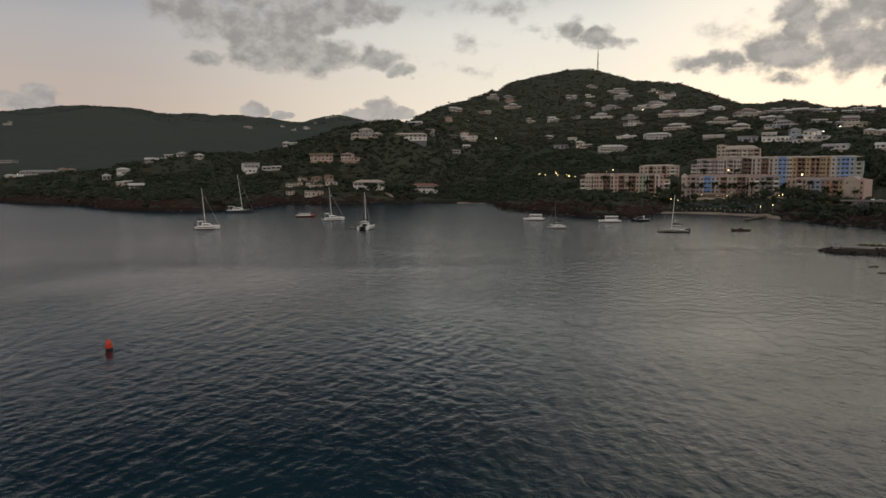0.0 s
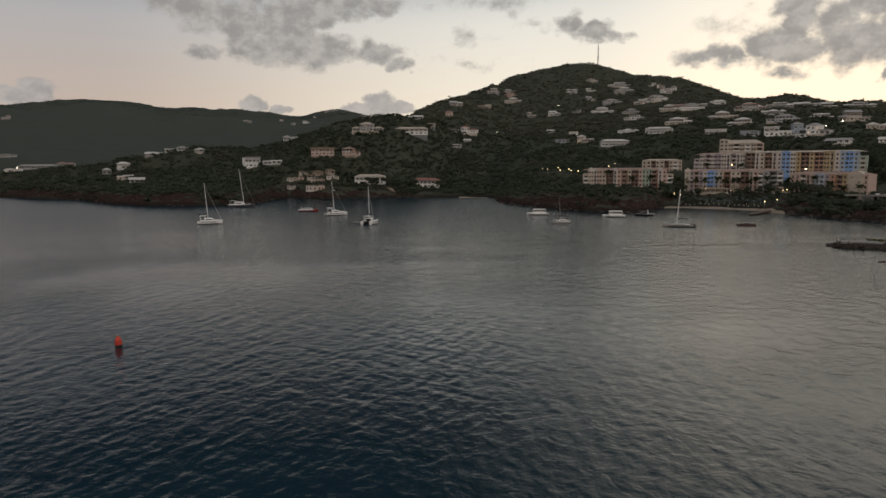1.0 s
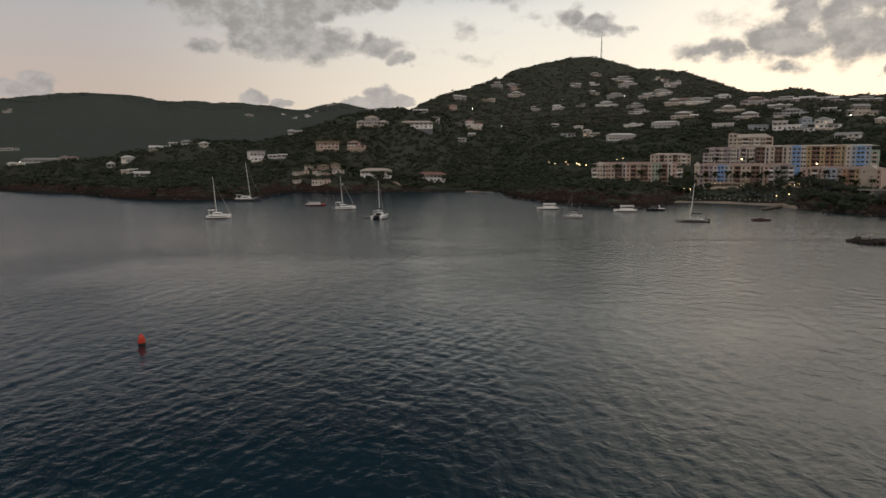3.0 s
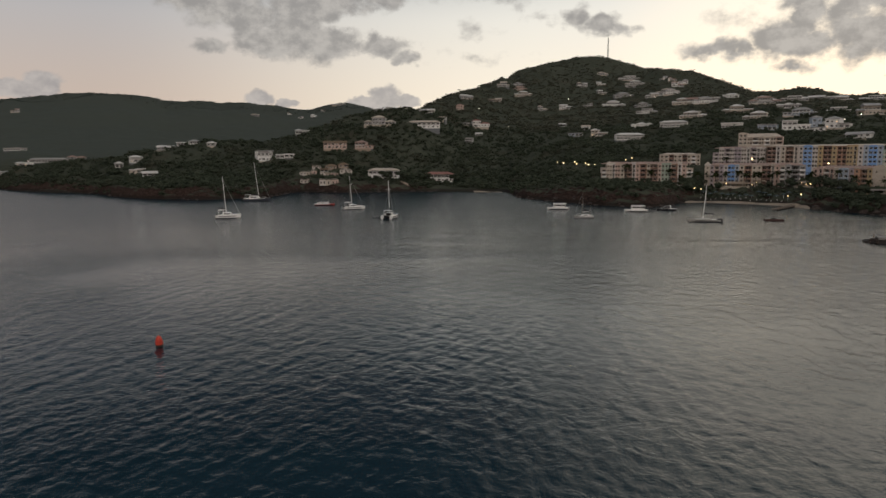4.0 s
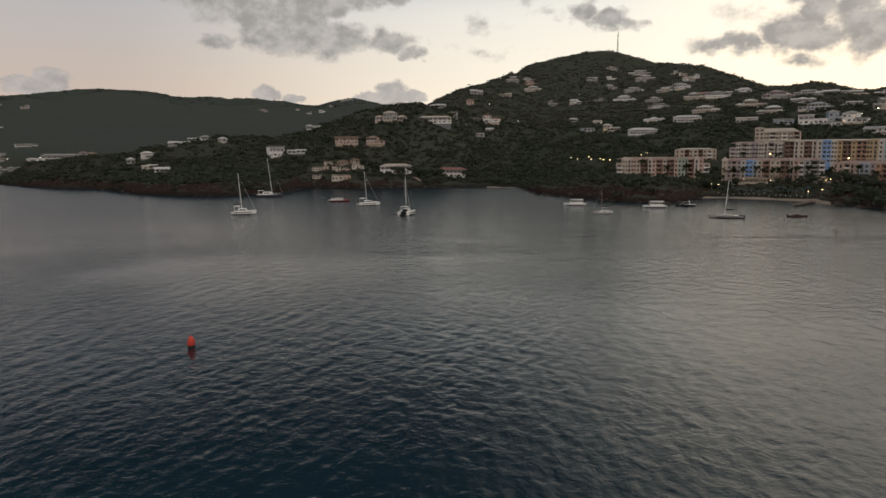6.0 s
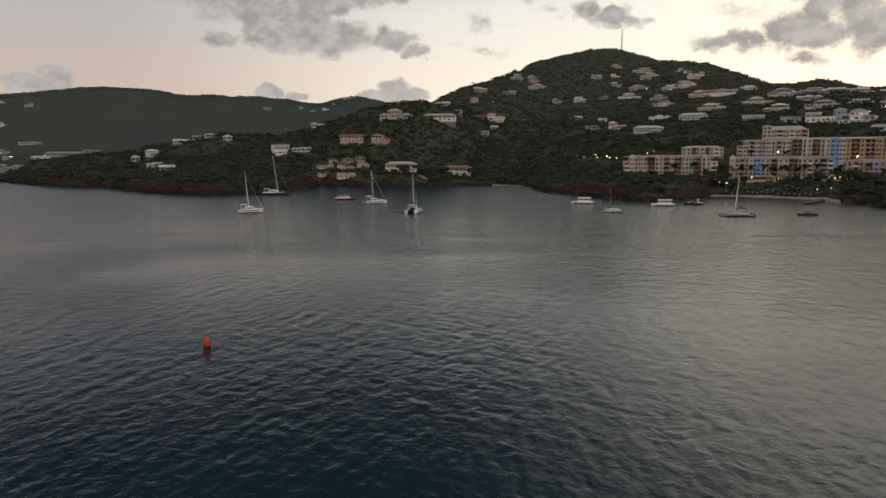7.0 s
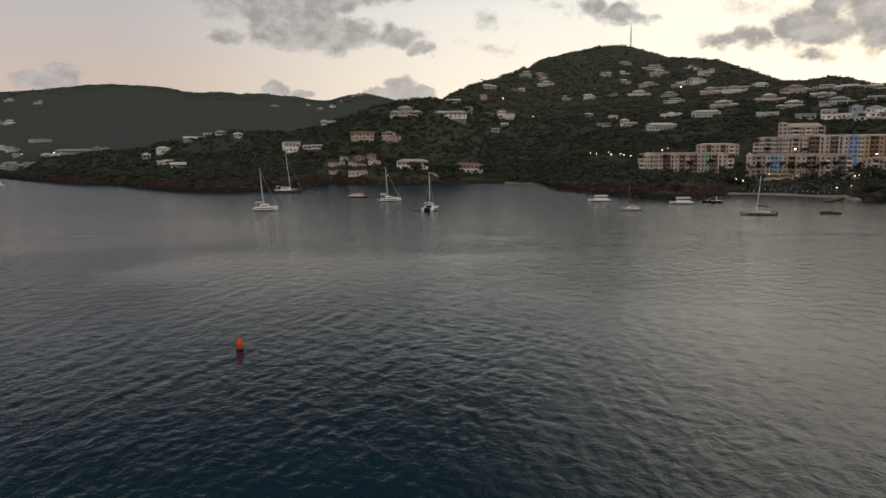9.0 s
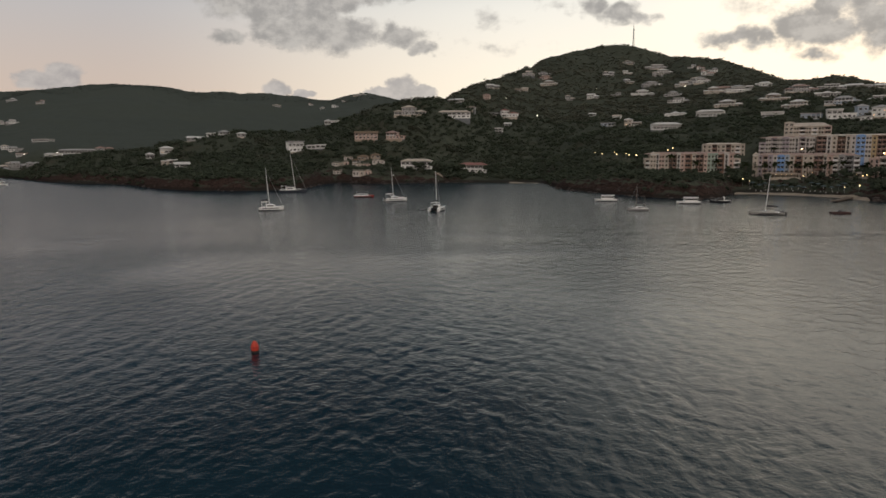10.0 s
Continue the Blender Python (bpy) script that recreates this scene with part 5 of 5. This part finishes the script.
# the low rocky jetty that reaches into the bay
def jetty():
    bm = bmesh.new()
    rows = []
    for i in range(25):
        f = i / 24
        x = f * 62
        half = 4.8 * min(1, 0.25 + f * 5) + 0.7 * noise.noise(Vector((x * 0.3, 1, 2)))
        top = 1.7 * min(1, 0.35 + f * 6) + 0.3 * noise.noise(Vector((x * 0.4, 5, 2)))
        rows.append([(x, -half - 1.6, -1.2), (x, -half - 0.4 + 0.5 * noise.noise(Vector((x, 7, 1))), 0.5), (x, -half + 0.5, top), (x, half - 0.5, top + 0.1), (x, half + 0.6, 0.5), (x, half + 1.8, -1.2)])
    root = thing("jetty", pose(133.5, 240.5, 0, 0, 0, -24), "low rocky jetty with a weathered concrete top reaching into the bay", "jetty")
    part("core", loft(bm, rows), plain("wet_rock", (0.030, 0.024, 0.020), 0.8, grain=1.1, vary=0.7), root, "dark rough stone flanks")
    for i in range(9):
        part("slab", boxes((4 + i * 6.0, 9.85 + i * 6.0, -3.6, 3.6, 1.3, 2.02 + 0.05 * (i % 3))), PAINT["concrete"], root)
    d = random.Random(8)
    shapes = []
    for k in range(6):
        b = rock_bm(20 + k, (0.9, 0.75, 0.6))
        mesh = bpy.data.meshes.new("stone")
        b.to_mesh(mesh)
        b.free()
        mesh.materials.append(ROCK)
        shapes.append(mesh)
    for i in range(90):
        side = d.choice((-1, -1, 1))
        x = d.uniform(1.5, 60)
        y = side * (4.4 * min(1, 0.3 + x / 14) + d.uniform(-0.6, 1.4))
        k = d.uniform(0.5, 1.35)
        share("stone", d.choice(shapes), root, m=pose(x, y, d.uniform(0.1, 1.5), d.uniform(0, 360), d.uniform(0, 360), d.uniform(0, 360)) @ Matrix.Diagonal((k, k, k, 1)))
    for i, x in enumerate((3.2, 8.6, 27, 41)):
        part("bollard", boxes((x - 0.14, x + 0.14, 1.1, 1.38, 1.4, 3.1, 0, 0.02)), TIMBER, root, "short dark timber post")
    bm = bmesh.new()
    for i in range(420):
        x, y = d.uniform(12, 60), d.uniform(0.4, 4.2)
        p = Vector((x, y, 2.0 + d.uniform(0, 0.55)))
        q = Euler((d.random() * 6, d.random() * 6, d.random() * 6)).to_matrix()
        s = d.uniform(0.25, 0.55)
        bm.faces.new([bm.verts.new(p + q @ Vector(c) * s) for c in ((-1, -0.5, 0), (1, -0.5, 0), (0.8, 0.6, 0.2), (-0.8, 0.6, 0.2))])
    tagged(part("scrub", bm, DRY_GRASS, root), "low green scrub growing on the stones", kind="stuff")


jetty()


def dock(x, y, turn):
    root = thing("dock", pose(x, y, 0, 0, 0, turn), "dark timber swimming dock at the beach", "dock")
    for i in range(42):
        part("plank", boxes((i * 1.0, i * 1.0 + 0.94, -1.6, 1.6, 0.75, 0.92)), TIMBER, root)
    for i in range(11):
        for s in (-1, 1):
            part("post", tube(bmesh.new(), [(0.6 + i * 4.1, s * 1.4, -1.5), (0.6 + i * 4.1, s * 1.4, 1.5)], 0.16, 0.15, 7), TIMBER, root)
    part("beam", boxes((0, 42, -1.5, -1.2, 0.45, 0.74), (0, 42, 1.2, 1.5, 0.45, 0.74)), TIMBER, root)


dock(167.5, 376, 47.7)


def parasol(x, y):
    root = thing("parasol", pose(x, y, max(height(x, y), 0.8), 0, 0, (x * 37) % 360), "teal canvas parasol over the beach loungers", "parasol", "beach parasols")
    bm = bmesh.new()
    rim = [bm.verts.new((1.7 * math.cos(k * 0.7854), 1.7 * math.sin(k * 0.7854), 2.25)) for k in range(8)]
    low = [bm.verts.new((1.68 * math.cos(k * 0.7854), 1.68 * math.sin(k * 0.7854), 2.0)) for k in range(8)]
    tip = bm.verts.new((0, 0, 2.95))
    for k in range(8):
        bm.faces.new((rim[k], rim[(k + 1) % 8], tip))
        bm.faces.new((low[k], low[(k + 1) % 8], rim[(k + 1) % 8], rim[k]))
    part("canopy", bm, CANVAS_TEAL, root)
    part("pole", tube(bmesh.new(), [(0, 0, -0.5), (0, 0, 2.9)], 0.04, sides=6), ALLOY, root)


sun_dice = random.Random(21)
for i in range(15):
    a = radians(19.2 + i * 0.42 + sun_dice.uniform(-0.06, 0.06))
    r = float(np.interp(math.degrees(a), COAST_AZ, COAST_R)) + sun_dice.uniform(11, 24)
    parasol(r * math.sin(a), r * math.cos(a))


def lounger(x, y, turn):
    root = thing("sun_lounger", pose(x, y, max(height(x, y), 0.6) + 0.25, 0, 0, turn), "grey beach lounger on the sand", "lounger", "beach loungers")
    part("frame", boxes((-0.95, 0.4, -0.33, 0.33, 0.28, 0.36), (-0.9, -0.8, -0.3, 0.3, 0, 0.28), (0.2, 0.3, -0.3, 0.3, 0, 0.28)), PAINT["concrete"], root)
    part("backrest", boxes((-0.02, 0.75, -0.33, 0.33, 0, 0.07)), PAINT["concrete"], root, m=pose(0.4, 0, 0.34, 0, -35, 0))


for i in range(18):
    a = radians(19.0 + i * 0.35 + sun_dice.uniform(-0.05, 0.05))
    r = float(np.interp(math.degrees(a), COAST_AZ, COAST_R)) + sun_dice.uniform(7, 13)
    lounger(r * math.sin(a), r * math.cos(a), sun_dice.uniform(40, 80))


def beach_bar(x, y, w, d, label, lit=True):
    z = max(height(x, y), 1.0)
    root = thing("beach_bar", pose(x, y, z, 0, 0, facing(x, y)), label, "beach bar")
    part("counter", boxes((-w / 2, w / 2, -d / 2, -d / 2 + 0.5, -2, 1.1)), PAINT["cream"], root)
    part("back_wall", boxes((-w / 2, w / 2, d / 2 - 0.3, d / 2, -2, 3.0)), PAINT["cream"], root)
    for i in range(int(w / 3.5) + 1):
        part("post", boxes((-w / 2 + i * 3.5, -w / 2 + i * 3.5 + 0.22, -d / 2, -d / 2 + 0.22, 1.1, 3.0)), PAINT["white"], root)
    part("roof", hip(w, d, 1.1, 0.8), PAINT["stone"], root, m=pose(0, 0, 3.0))
    if lit:
        for i in range(int(w / 3.1)):
            part("lamp", lathe(bmesh.new(), [(0.05, 2.34), (0.10, 2.38), (0.10, 2.48), (0.05, 2.52)], 8), LAMP_WARM, root, "glowing warm lamp under the eaves", pose(-w / 2 + 1.2 + i * 3.1, -d / 2 + 0.6, 0.2))
    FOOTPRINTS.append((x, y, w / 2, 12.0))


beach_bar(181, 467, 22, 6, "open beach bar lit by warm lamps under a low roof")
beach_bar(199.5, 466, 7, 6, "small lit beach kiosk beside the hotel")
beach_bar(216.5, 443, 11, 7, "cream beach pavilion with warm lamps", True)


def garage(x, y):
    """The flat car deck at the edge of the hotel's grounds."""
    z = height(x, y)
    root = thing("car_deck", pose(x, y, z, 0, 0, -39), "low concrete car deck with a pale slab roof", "car park")
    part("slab", boxes((-2, 42, -8, 8, 5.2, 5.75)), PAINT["concrete"], root, "pale flat deck slab")
    part("wall", boxes((6, 12, -6, 6, -3, 5.2), (24, 40, -6, 6, -3, 5.2)), PAINT["slate"], root)
    for i in range(9):
        part("column", boxes((-1 + i * 5, -0.5 + i * 5, -7.4, -6.9, -4, 5.2)), PAINT["concrete"], root)
    part("upstand", boxes((-2, 42, -8.2, -8, 5.3, 6.2)), PAINT["concrete"], root)
    FOOTPRINTS.extend([(x + i * 7.8 * math.cos(radians(-39)), y + i * 7.8 * math.sin(radians(-39)), 6.0, 5.0) for i in range(6)])
    return root, z + 5.75


deck, deck_top = garage(236, 399)


def car(x, y, z, turn, mat, word):
    root = thing("car", pose(x, y, z, 0, 0, turn), f"{word} parked car on the concrete deck", "car", "parked cars")
    part("body", loft(bmesh.new(), [[(px, a * 0.88 * s, 0.3 + b * h) for a, b in ((-1, 0), (-1, 0.8), (-0.85, 1), (0.85, 1), (1, 0.8), (1, 0))] for px, s, h in ((-2.1, 0.92, 0.5), (-1.6, 1, 0.62), (1.3, 1, 0.62), (2.1, 0.9, 0.42))]), mat, root)
    cab = part("cabin", loft(bmesh.new(), [[(px, a * 0.78, 0.88 + b) for a, b in ((-1, 0), (-0.8, h), (0.8, h), (1, 0))] for px, h in ((-1.75, 0.15), (-1.2, 0.62), (0.3, 0.62), (1.0, 0.08))]), GLASS, root)
    for px in (-1.3, 1.3):
        for s in (-1, 1):
            part("wheel", lathe(bmesh.new(), [(0.2, -0.1), (0.33, -0.1), (0.33, 0.1), (0.2, 0.1)], 12), BLACK_HULL, root, m=pose(px, s * 0.82, 0.33, 90, 0, 0))


for k, (along, mat, word) in enumerate(((13, GELCOAT, "white"), (17, PAINT["grey"], "grey"), (30, PAINT["redroof"], "dark red"))):
    car(236 + along * math.cos(radians(-39)), 399 + along * math.sin(radians(-39)), deck_top, 55, mat, word)


def street_lamp(x, y, tall=6.0, white=False, size=0.36):
    z = height(x, y)
    root = thing("street_lamp", pose(x, y, z, 0, 0, facing(x, y)), "lit street lamp with a warm glowing head" if not white else "lit lamp with a pale glowing head", "street lamp", "lit lamps")
    part("pole", tube(bmesh.new(), [(0, 0, -1), (0, 0, tall)], 0.10, 0.06), STEEL, root)
    part("arm", tube(bmesh.new(), [(0, 0, tall - 0.1), (0, -0.5, tall + 0.15), (0, -1.0, tall + 0.15)], 0.05), STEEL, root)
    part("globe", lathe(bmesh.new(), [(size * 0.35, tall - size * 0.9), (size, tall - size * 0.3), (size, tall + size * 0.3), (size * 0.35, tall + size * 0.9)], 10), LAMP_WHITE if white else LAMP_WARM, root, m=pose(0, -1.0, 0))
    FOOTPRINTS.append((x, y, 2.0, 22.0))


for x, y in ((84, 592), (86, 574), (93, 562), (92, 548), (98, 543), (99, 537), (103, 532), (140, 565), (131, 549)):
    street_lamp(x, y, 4.0, size=0.30)
for x, y in ((205, 492), (240, 458)):
    street_lamp(x, y, 13.0, size=0.50)
for x, y in ((212, 426), (209, 425), (154, 461), (146, 464), (188, 452), (191, 410), (194, 401), (176, 464), (158, 460)):
    street_lamp(x, y, 4.0, size=0.23)
for x, y in ((398, 692), (219, 1312), (331, 1296), (362, 1253), (76, 981), (41, 1105), (359, 651), (339, 626), (451, 1491)):
    street_lamp(x, y, 5.0, True, size=0.40)


def radio_mast(x, y):
    z = height(x, y)
    root = thing("radio_mast", pose(x, y, z), "tall grey lattice radio mast on the summit", "radio mast")
    tall, base = 54.0, 2.6
    feet = [(base * math.cos(k * 2.0944), base * math.sin(k * 2.0944)) for k in range(3)]
    for fx, fy in feet:
        part("leg", tube(bmesh.new(), [(fx, fy, -3), (fx * 0.22, fy * 0.22, tall)], 0.42, 0.28, 5), STEEL, root)
    for i in range(14):
        z0, z1 = tall * i / 14, tall * (i + 1) / 14
        s0, s1 = 1 - 0.78 * i / 14, 1 - 0.78 * (i + 1) / 14
        bm = bmesh.new()
        for k in range(3):
            a, b = feet[k], feet[(k + 1) % 3]
            tube(bm, [(a[0] * s0, a[1] * s0, z0), (b[0] * s1, b[1] * s1, z1)], 0.15, sides=4)
            tube(bm, [(a[0] * s1, a[1] * s1, z1), (b[0] * s1, b[1] * s1, z1)], 0.12, sides=4)
        part("brace", bm, STEEL, root)
    part("antenna", tube(bmesh.new(), [(0, 0, tall), (0, 0, tall + 9)], 0.3, 0.15, 5), STEEL, root)
    for i, zz in enumerate((22, 34, 43)):
        part("dish", lathe(bmesh.new(), [(0.3, 0), (1.5, 0.5), (1.6, 0.6), (1.6, 0.5)], 12), PAINT["grey"], root, m=pose(0.6 * (-1) ** i, -1.4, zz, 90, 0, 0))


radio_mast(413, 1853)


def slipway(x, y):
    """A pale concrete ramp that runs from a villa garden down to the water."""
    z = height(x, y)
    root = thing("slipway", pose(x, y, z, 0, 0, facing(x, y, 38)), "pale concrete stair ramp running down the cliff to the water", "slipway")
    part("ramp", boxes((-1.1, 1.1, -7, 5, -0.4, 0.2)), PAINT["stone"], root, m=pose(0, 0, 0.6, 18, 0, 0))
    for s in (-1, 1):
        part("kerb", boxes((s * 1.15 - 0.12, s * 1.15 + 0.12, -7, 5, -0.4, 0.55)), PAINT["stone"], root, m=pose(0, 0, 0.6, 18, 0, 0))
    FOOTPRINTS.append((x, y, 2.0, 10.0))


slipway(-47, 603)
for x, y in ((-560, 905), (-600, 880), (-640, 960)):
    street_lamp(x, y, 5.0, True, size=0.40)

# ------------------------------------------------------------------ trees
wood = np.random.default_rng(9)


def crown_template(count, seed, leaf, core=3, sides=6, bands=((0.0, -0.7), (0.4, 0.0), (0.8, 0.65), (1.2, 1.35))):
    """Corners of a crown of leaf clumps, about one unit wide and high: (count, 4, 3)."""
    g = np.random.default_rng(seed)
    lobes = g.normal(0, 1, (6, 3)) * (0.30, 0.30, 0.16) + (0, 0, 0.10)
    lobes[0] = 0
    pick = g.integers(0, 6, count)
    d = g.normal(0, 1, (count, 3))
    d /= np.linalg.norm(d, axis=1, keepdims=True)
    d[:, 2] = np.where(d[:, 2] < -0.35, -d[:, 2], d[:, 2])
    c = lobes[pick] + d * (0.34, 0.34, 0.27) * g.uniform(0.88, 1.06, (count, 1))
    n = d + (0, 0, 0.3) + g.normal(0, 0.38, (count, 3))
    n /= np.linalg.norm(n, axis=1, keepdims=True)
    u = np.cross(n, g.normal(0, 1, (count, 3)))
    u /= np.linalg.norm(u, axis=1, keepdims=True)
    v = np.cross(n, u)
    s = leaf * g.uniform(0.6, 1.4, (count, 1))
    quad = np.stack([c - u * s - v * s * 0.5, c + u * s * 0.8 - v * s * 0.7, c + u * s + v * s * 0.6, c - u * s * 0.7 + v * s * 0.8], 1)
    quad = quad + g.normal(0, leaf * 0.16, quad.shape)
    # the dense inside of each lobe, as four-sided faces of a rough lump
    lumps = []
    for c in lobes[:core]:
        r = g.uniform(0.80, 0.95) * np.array((0.33, 0.33, 0.27))
        ring = [[c + r * (math.cos(a + k) * math.cos(b), math.sin(a + k) * math.cos(b), math.sin(b)) * g.uniform(0.86, 1.14) for a in np.arange(sides) * 6.2832 / sides] for k, b in bands]
        for u, v2 in zip(ring, ring[1:]):
            for i in range(sides):
                lumps.append([u[i], u[(i + 1) % sides], v2[(i + 1) % sides], v2[i]])
    return np.concatenate([quad, np.array(lumps)]) if lumps else quad


NEAR_CROWNS = [crown_template(24, k, 0.105, 2, 5, ((0.0, -1.0), (0.5, 0.3), (1.0, 1.3))) for k in range(7)]
FAR_CROWNS = [crown_template(5, 20 + k, 0.15, 2, 5, ((0.0, -1.0), (0.5, 0.25), (1.0, 1.3))) for k in range(7)]


def free_of_things(x, y):
    """False where a tree would stand in a building or right in front of it."""
    ok = np.ones(len(x), bool)
    for fx, fy, half, front in FOOTPRINTS:
        r = math.hypot(fx, fy)
        ux, uy = fx / r, fy / r
        along = (x - fx) * ux + (y - fy) * uy
        side = np.abs((x - fx) * uy - (y - fy) * ux)
        ok &= ~((side < half + 0.6) & (along > -front - 2) & (along < half * 0.7 + 4))
    return ok


def woodland(name, label, count, near, far, tall, templates, mat, sector=(-39, 44), spread=(0.9, 1.5)):
    az = wood.uniform(sector[0], sector[1], count)
    shore = np.interp(az, COAST_AZ, COAST_R)
    lo, hi = np.maximum(shore + 2, near), far
    r = lo * (hi / lo) ** wood.uniform(0, 1, count)
    x, y = r * np.sin(np.radians(az)), r * np.cos(np.radians(az))
    z = ground(x, y)
    s = r - shore
    sandy = ((az > 17.3) & (az < 26.6) & (s < 15)) | ((az > -0.5) & (az < 4.2) & (s < 9))
    grassy = wobble(x, y, 210, 8) > 0.72
    keep = (z > 1.0) & ~sandy & ~(grassy & (wood.uniform(0, 1, count) < 0.6)) & free_of_things(x, y)
    cliff = ((s < 17) & (az > 4.4) & (az < 17.4)) | ((s < 22) & (az > -15.5) & (az < -7.5)) | ((s < 11) & (wobble(x, y, 75, 3) > 0.1))
    keep &= ~cliff | (wood.uniform(0, 1, count) < 0.12)
    x, y, z, r = x[keep], y[keep], z[keep], r[keep]
    n = len(x)
    size = wood.uniform(tall[0], tall[1], n) * np.where(wood.uniform(0, 1, n) < 0.25, 0.6, 1.0) * (1 + 0.25 * wobble(x, y, 90, 6))
    turn = wood.uniform(0, 2 * np.pi, n)
    wide = wood.uniform(spread[0], spread[1], n)
    kind = wood.integers(0, len(templates), n)
    blocks = []
    for k, t in enumerate(templates):
        m = kind == k
        c, q = np.cos(turn[m])[:, None, None], np.sin(turn[m])[:, None, None]
        h, w = size[m][:, None, None], (size[m] * wide[m])[:, None, None]
        px = (t[None, :, :, 0] * c - t[None, :, :, 1] * q) * w + x[m][:, None, None]
        py = (t[None, :, :, 0] * q + t[None, :, :, 1] * c) * w + y[m][:, None, None]
        pz = (t[None, :, :, 2] + 0.20) * h + z[m][:, None, None]
        blocks.append(np.stack([px, py, pz], -1).reshape(-1, 3))
    v = np.concatenate(blocks)
    ob = sheet(name, v, np.arange(len(v)).reshape(-1, 4), mat)
    return tagged(ob, label, "woodland", kind="stuff")


woodland("woodland", "dense dark green dry-forest trees and scrub on the near slopes", 13000, 400, 1000, (3.1, 5.6), NEAR_CROWNS, WOOD_NEAR, spread=(1.0, 1.5))
woodland("woodland", "green forest covering the upper slopes of the hill, leaf colour paled for haze", 11800, 950, 2050, (2.9, 5.0), FAR_CROWNS, WOOD_FAR, (-5.5, 44), (1.4, 2.4))
woodland("woodland", "forest along the crest of the far ridges, haze put into its leaf colour", 3200, 2440, 2760, (2.0, 3.6), FAR_CROWNS, WOOD_RIDGE, (-39, -3), (1.5, 2.6))


def palm(x, y, tall, lean):
    z = height(x, y)
    root = thing("palm_tree", pose(x, y, z, 0, 0, lean * 57), "coconut palm with drooping fronds in the hotel grounds", "palm tree", "palms round the hotel")
    g = random.Random(int(x * 10 + y))
    part("trunk", tube(bmesh.new(), [(0, 0, -0.5), (0.15, 0, tall * 0.4), (0.6, 0, tall * 0.8), (0.9, 0, tall)], 0.24, 0.15, 7), BARK, root)
    bm = bmesh.new()
    for i in range(17):
        a = i * 2.4 + g.uniform(-0.2, 0.2)
        rise = g.uniform(-0.2, 1.0)
        long = g.uniform(2.6, 3.6)
        spine = [Vector((0.9 + math.cos(a) * long * f, math.sin(a) * long * f, tall + rise * long * f * 0.9 - 1.9 * f * f * (1.2 - rise * 0.4))) for f in (0, 0.25, 0.5, 0.75, 1.0)]
        side = Vector((-math.sin(a), math.cos(a), 0))
        rows = [(p, w) for p, w in zip(spine, (0.1, 0.5, 0.6, 0.45, 0.05))]
        for (p, w), (q, u) in zip(rows, rows[1:]):
            for s in (-1, 1):
                bm.faces.new([bm.verts.new(c) for c in (p, q, q + side * s * u - Vector((0, 0, u * 0.5)), p + side * s * w - Vector((0, 0, w * 0.5)))])
    part("crown", bm, PALM, root)


palm_dice = random.Random(2)
for x, y in ((150, 481), (143, 480), (171, 472), (176, 470), (188, 464), (194, 461), (197, 459), (201, 458), (205, 455), (209, 452), (219, 443), (229, 432), (235, 424), (240, 417), (245, 411), (131, 484), (114, 485),
             (193, 512), (214, 499), (222, 488), (160, 476), (183, 468)):
    palm(x + palm_dice.uniform(-1, 1), y - 2 + palm_dice.uniform(-1.5, 1), palm_dice.uniform(7, 12), palm_dice.uniform(0, 6))


def tree(x, y, tall):
    z = height(x, y)
    root = thing("tree", pose(x, y, z, 0, 0, (x * 13) % 360), "broad dark green tree near the hotel and shore", "tree", "single trees by the shore")
    g = random.Random(int(x * 7 + y * 3))
    bm = bmesh.new()
    tube(bm, [(0, 0, -0.8), (0.1, 0, tall * 0.25), (0.2, 0.1, tall * 0.55)], 0.32, 0.16, 7)
    for i in range(5):
        a = i * 1.3 + g.uniform(-0.3, 0.3)
        tube(bm, [(0.12, 0, tall * (0.25 + 0.06 * i)), (math.cos(a) * tall * 0.2, math.sin(a) * tall * 0.2, tall * (0.5 + 0.04 * i)), (math.cos(a) * tall * 0.36, math.sin(a) * tall * 0.36, tall * (0.62 + 0.05 * i))], 0.13, 0.05, 5)
    part("trunk", bm, BARK, root)
    t = crown_template(240, int(x * 3 + y), 0.075, 4)
    v = (t * (tall * 1.15, tall * 1.15, tall) + (0, 0, tall * 0.62)).reshape(-1, 3)
    mesh = bpy.data.meshes.new("crown")
    mesh.from_pydata(v.tolist(), [], np.arange(len(v)).reshape(-1, 4).tolist())
    mesh.materials.append(WOOD_NEAR)
    share("crown", mesh, root)


for x, y, tall in ((148, 462, 6), (154, 463, 6), (159, 464, 5), (164, 463, 5), (157, 470, 6), (151, 470, 6), (192, 452, 3.5), (198, 450, 4.5), (204, 446, 4), (209, 441, 5), (172, 465, 5), (160, 484, 8), (163, 480, 9), (157, 482, 7), (213, 452, 5), (218, 446, 5), (221, 438, 6), (224, 430, 6), (228, 423, 7), (231, 415, 7), (233, 409, 7), (235, 404, 6), (214, 428, 6), (219, 419, 6), (225, 410, 6),
                   (92, 482, 6), (112, 468, 4), (124, 466, 4.5), (137, 464, 4), (152, 472, 6), (-64, 617, 7), (-48, 614, 7), (-30, 624, 8), (0, 640, 8), (-120, 604, 5),
                   (307, 497, 9), (296, 471, 10), (315, 492, 10), (293, 458, 9), (283, 460, 8), (236, 397, 7), (226, 406, 6), (204, 369, 5), (209, 357, 5), (213, 345, 5), (216, 337, 5), (303, 481, 9), (300, 462, 8), (245, 391, 6), (199, 392, 5)):
    tree(x, y, tall)
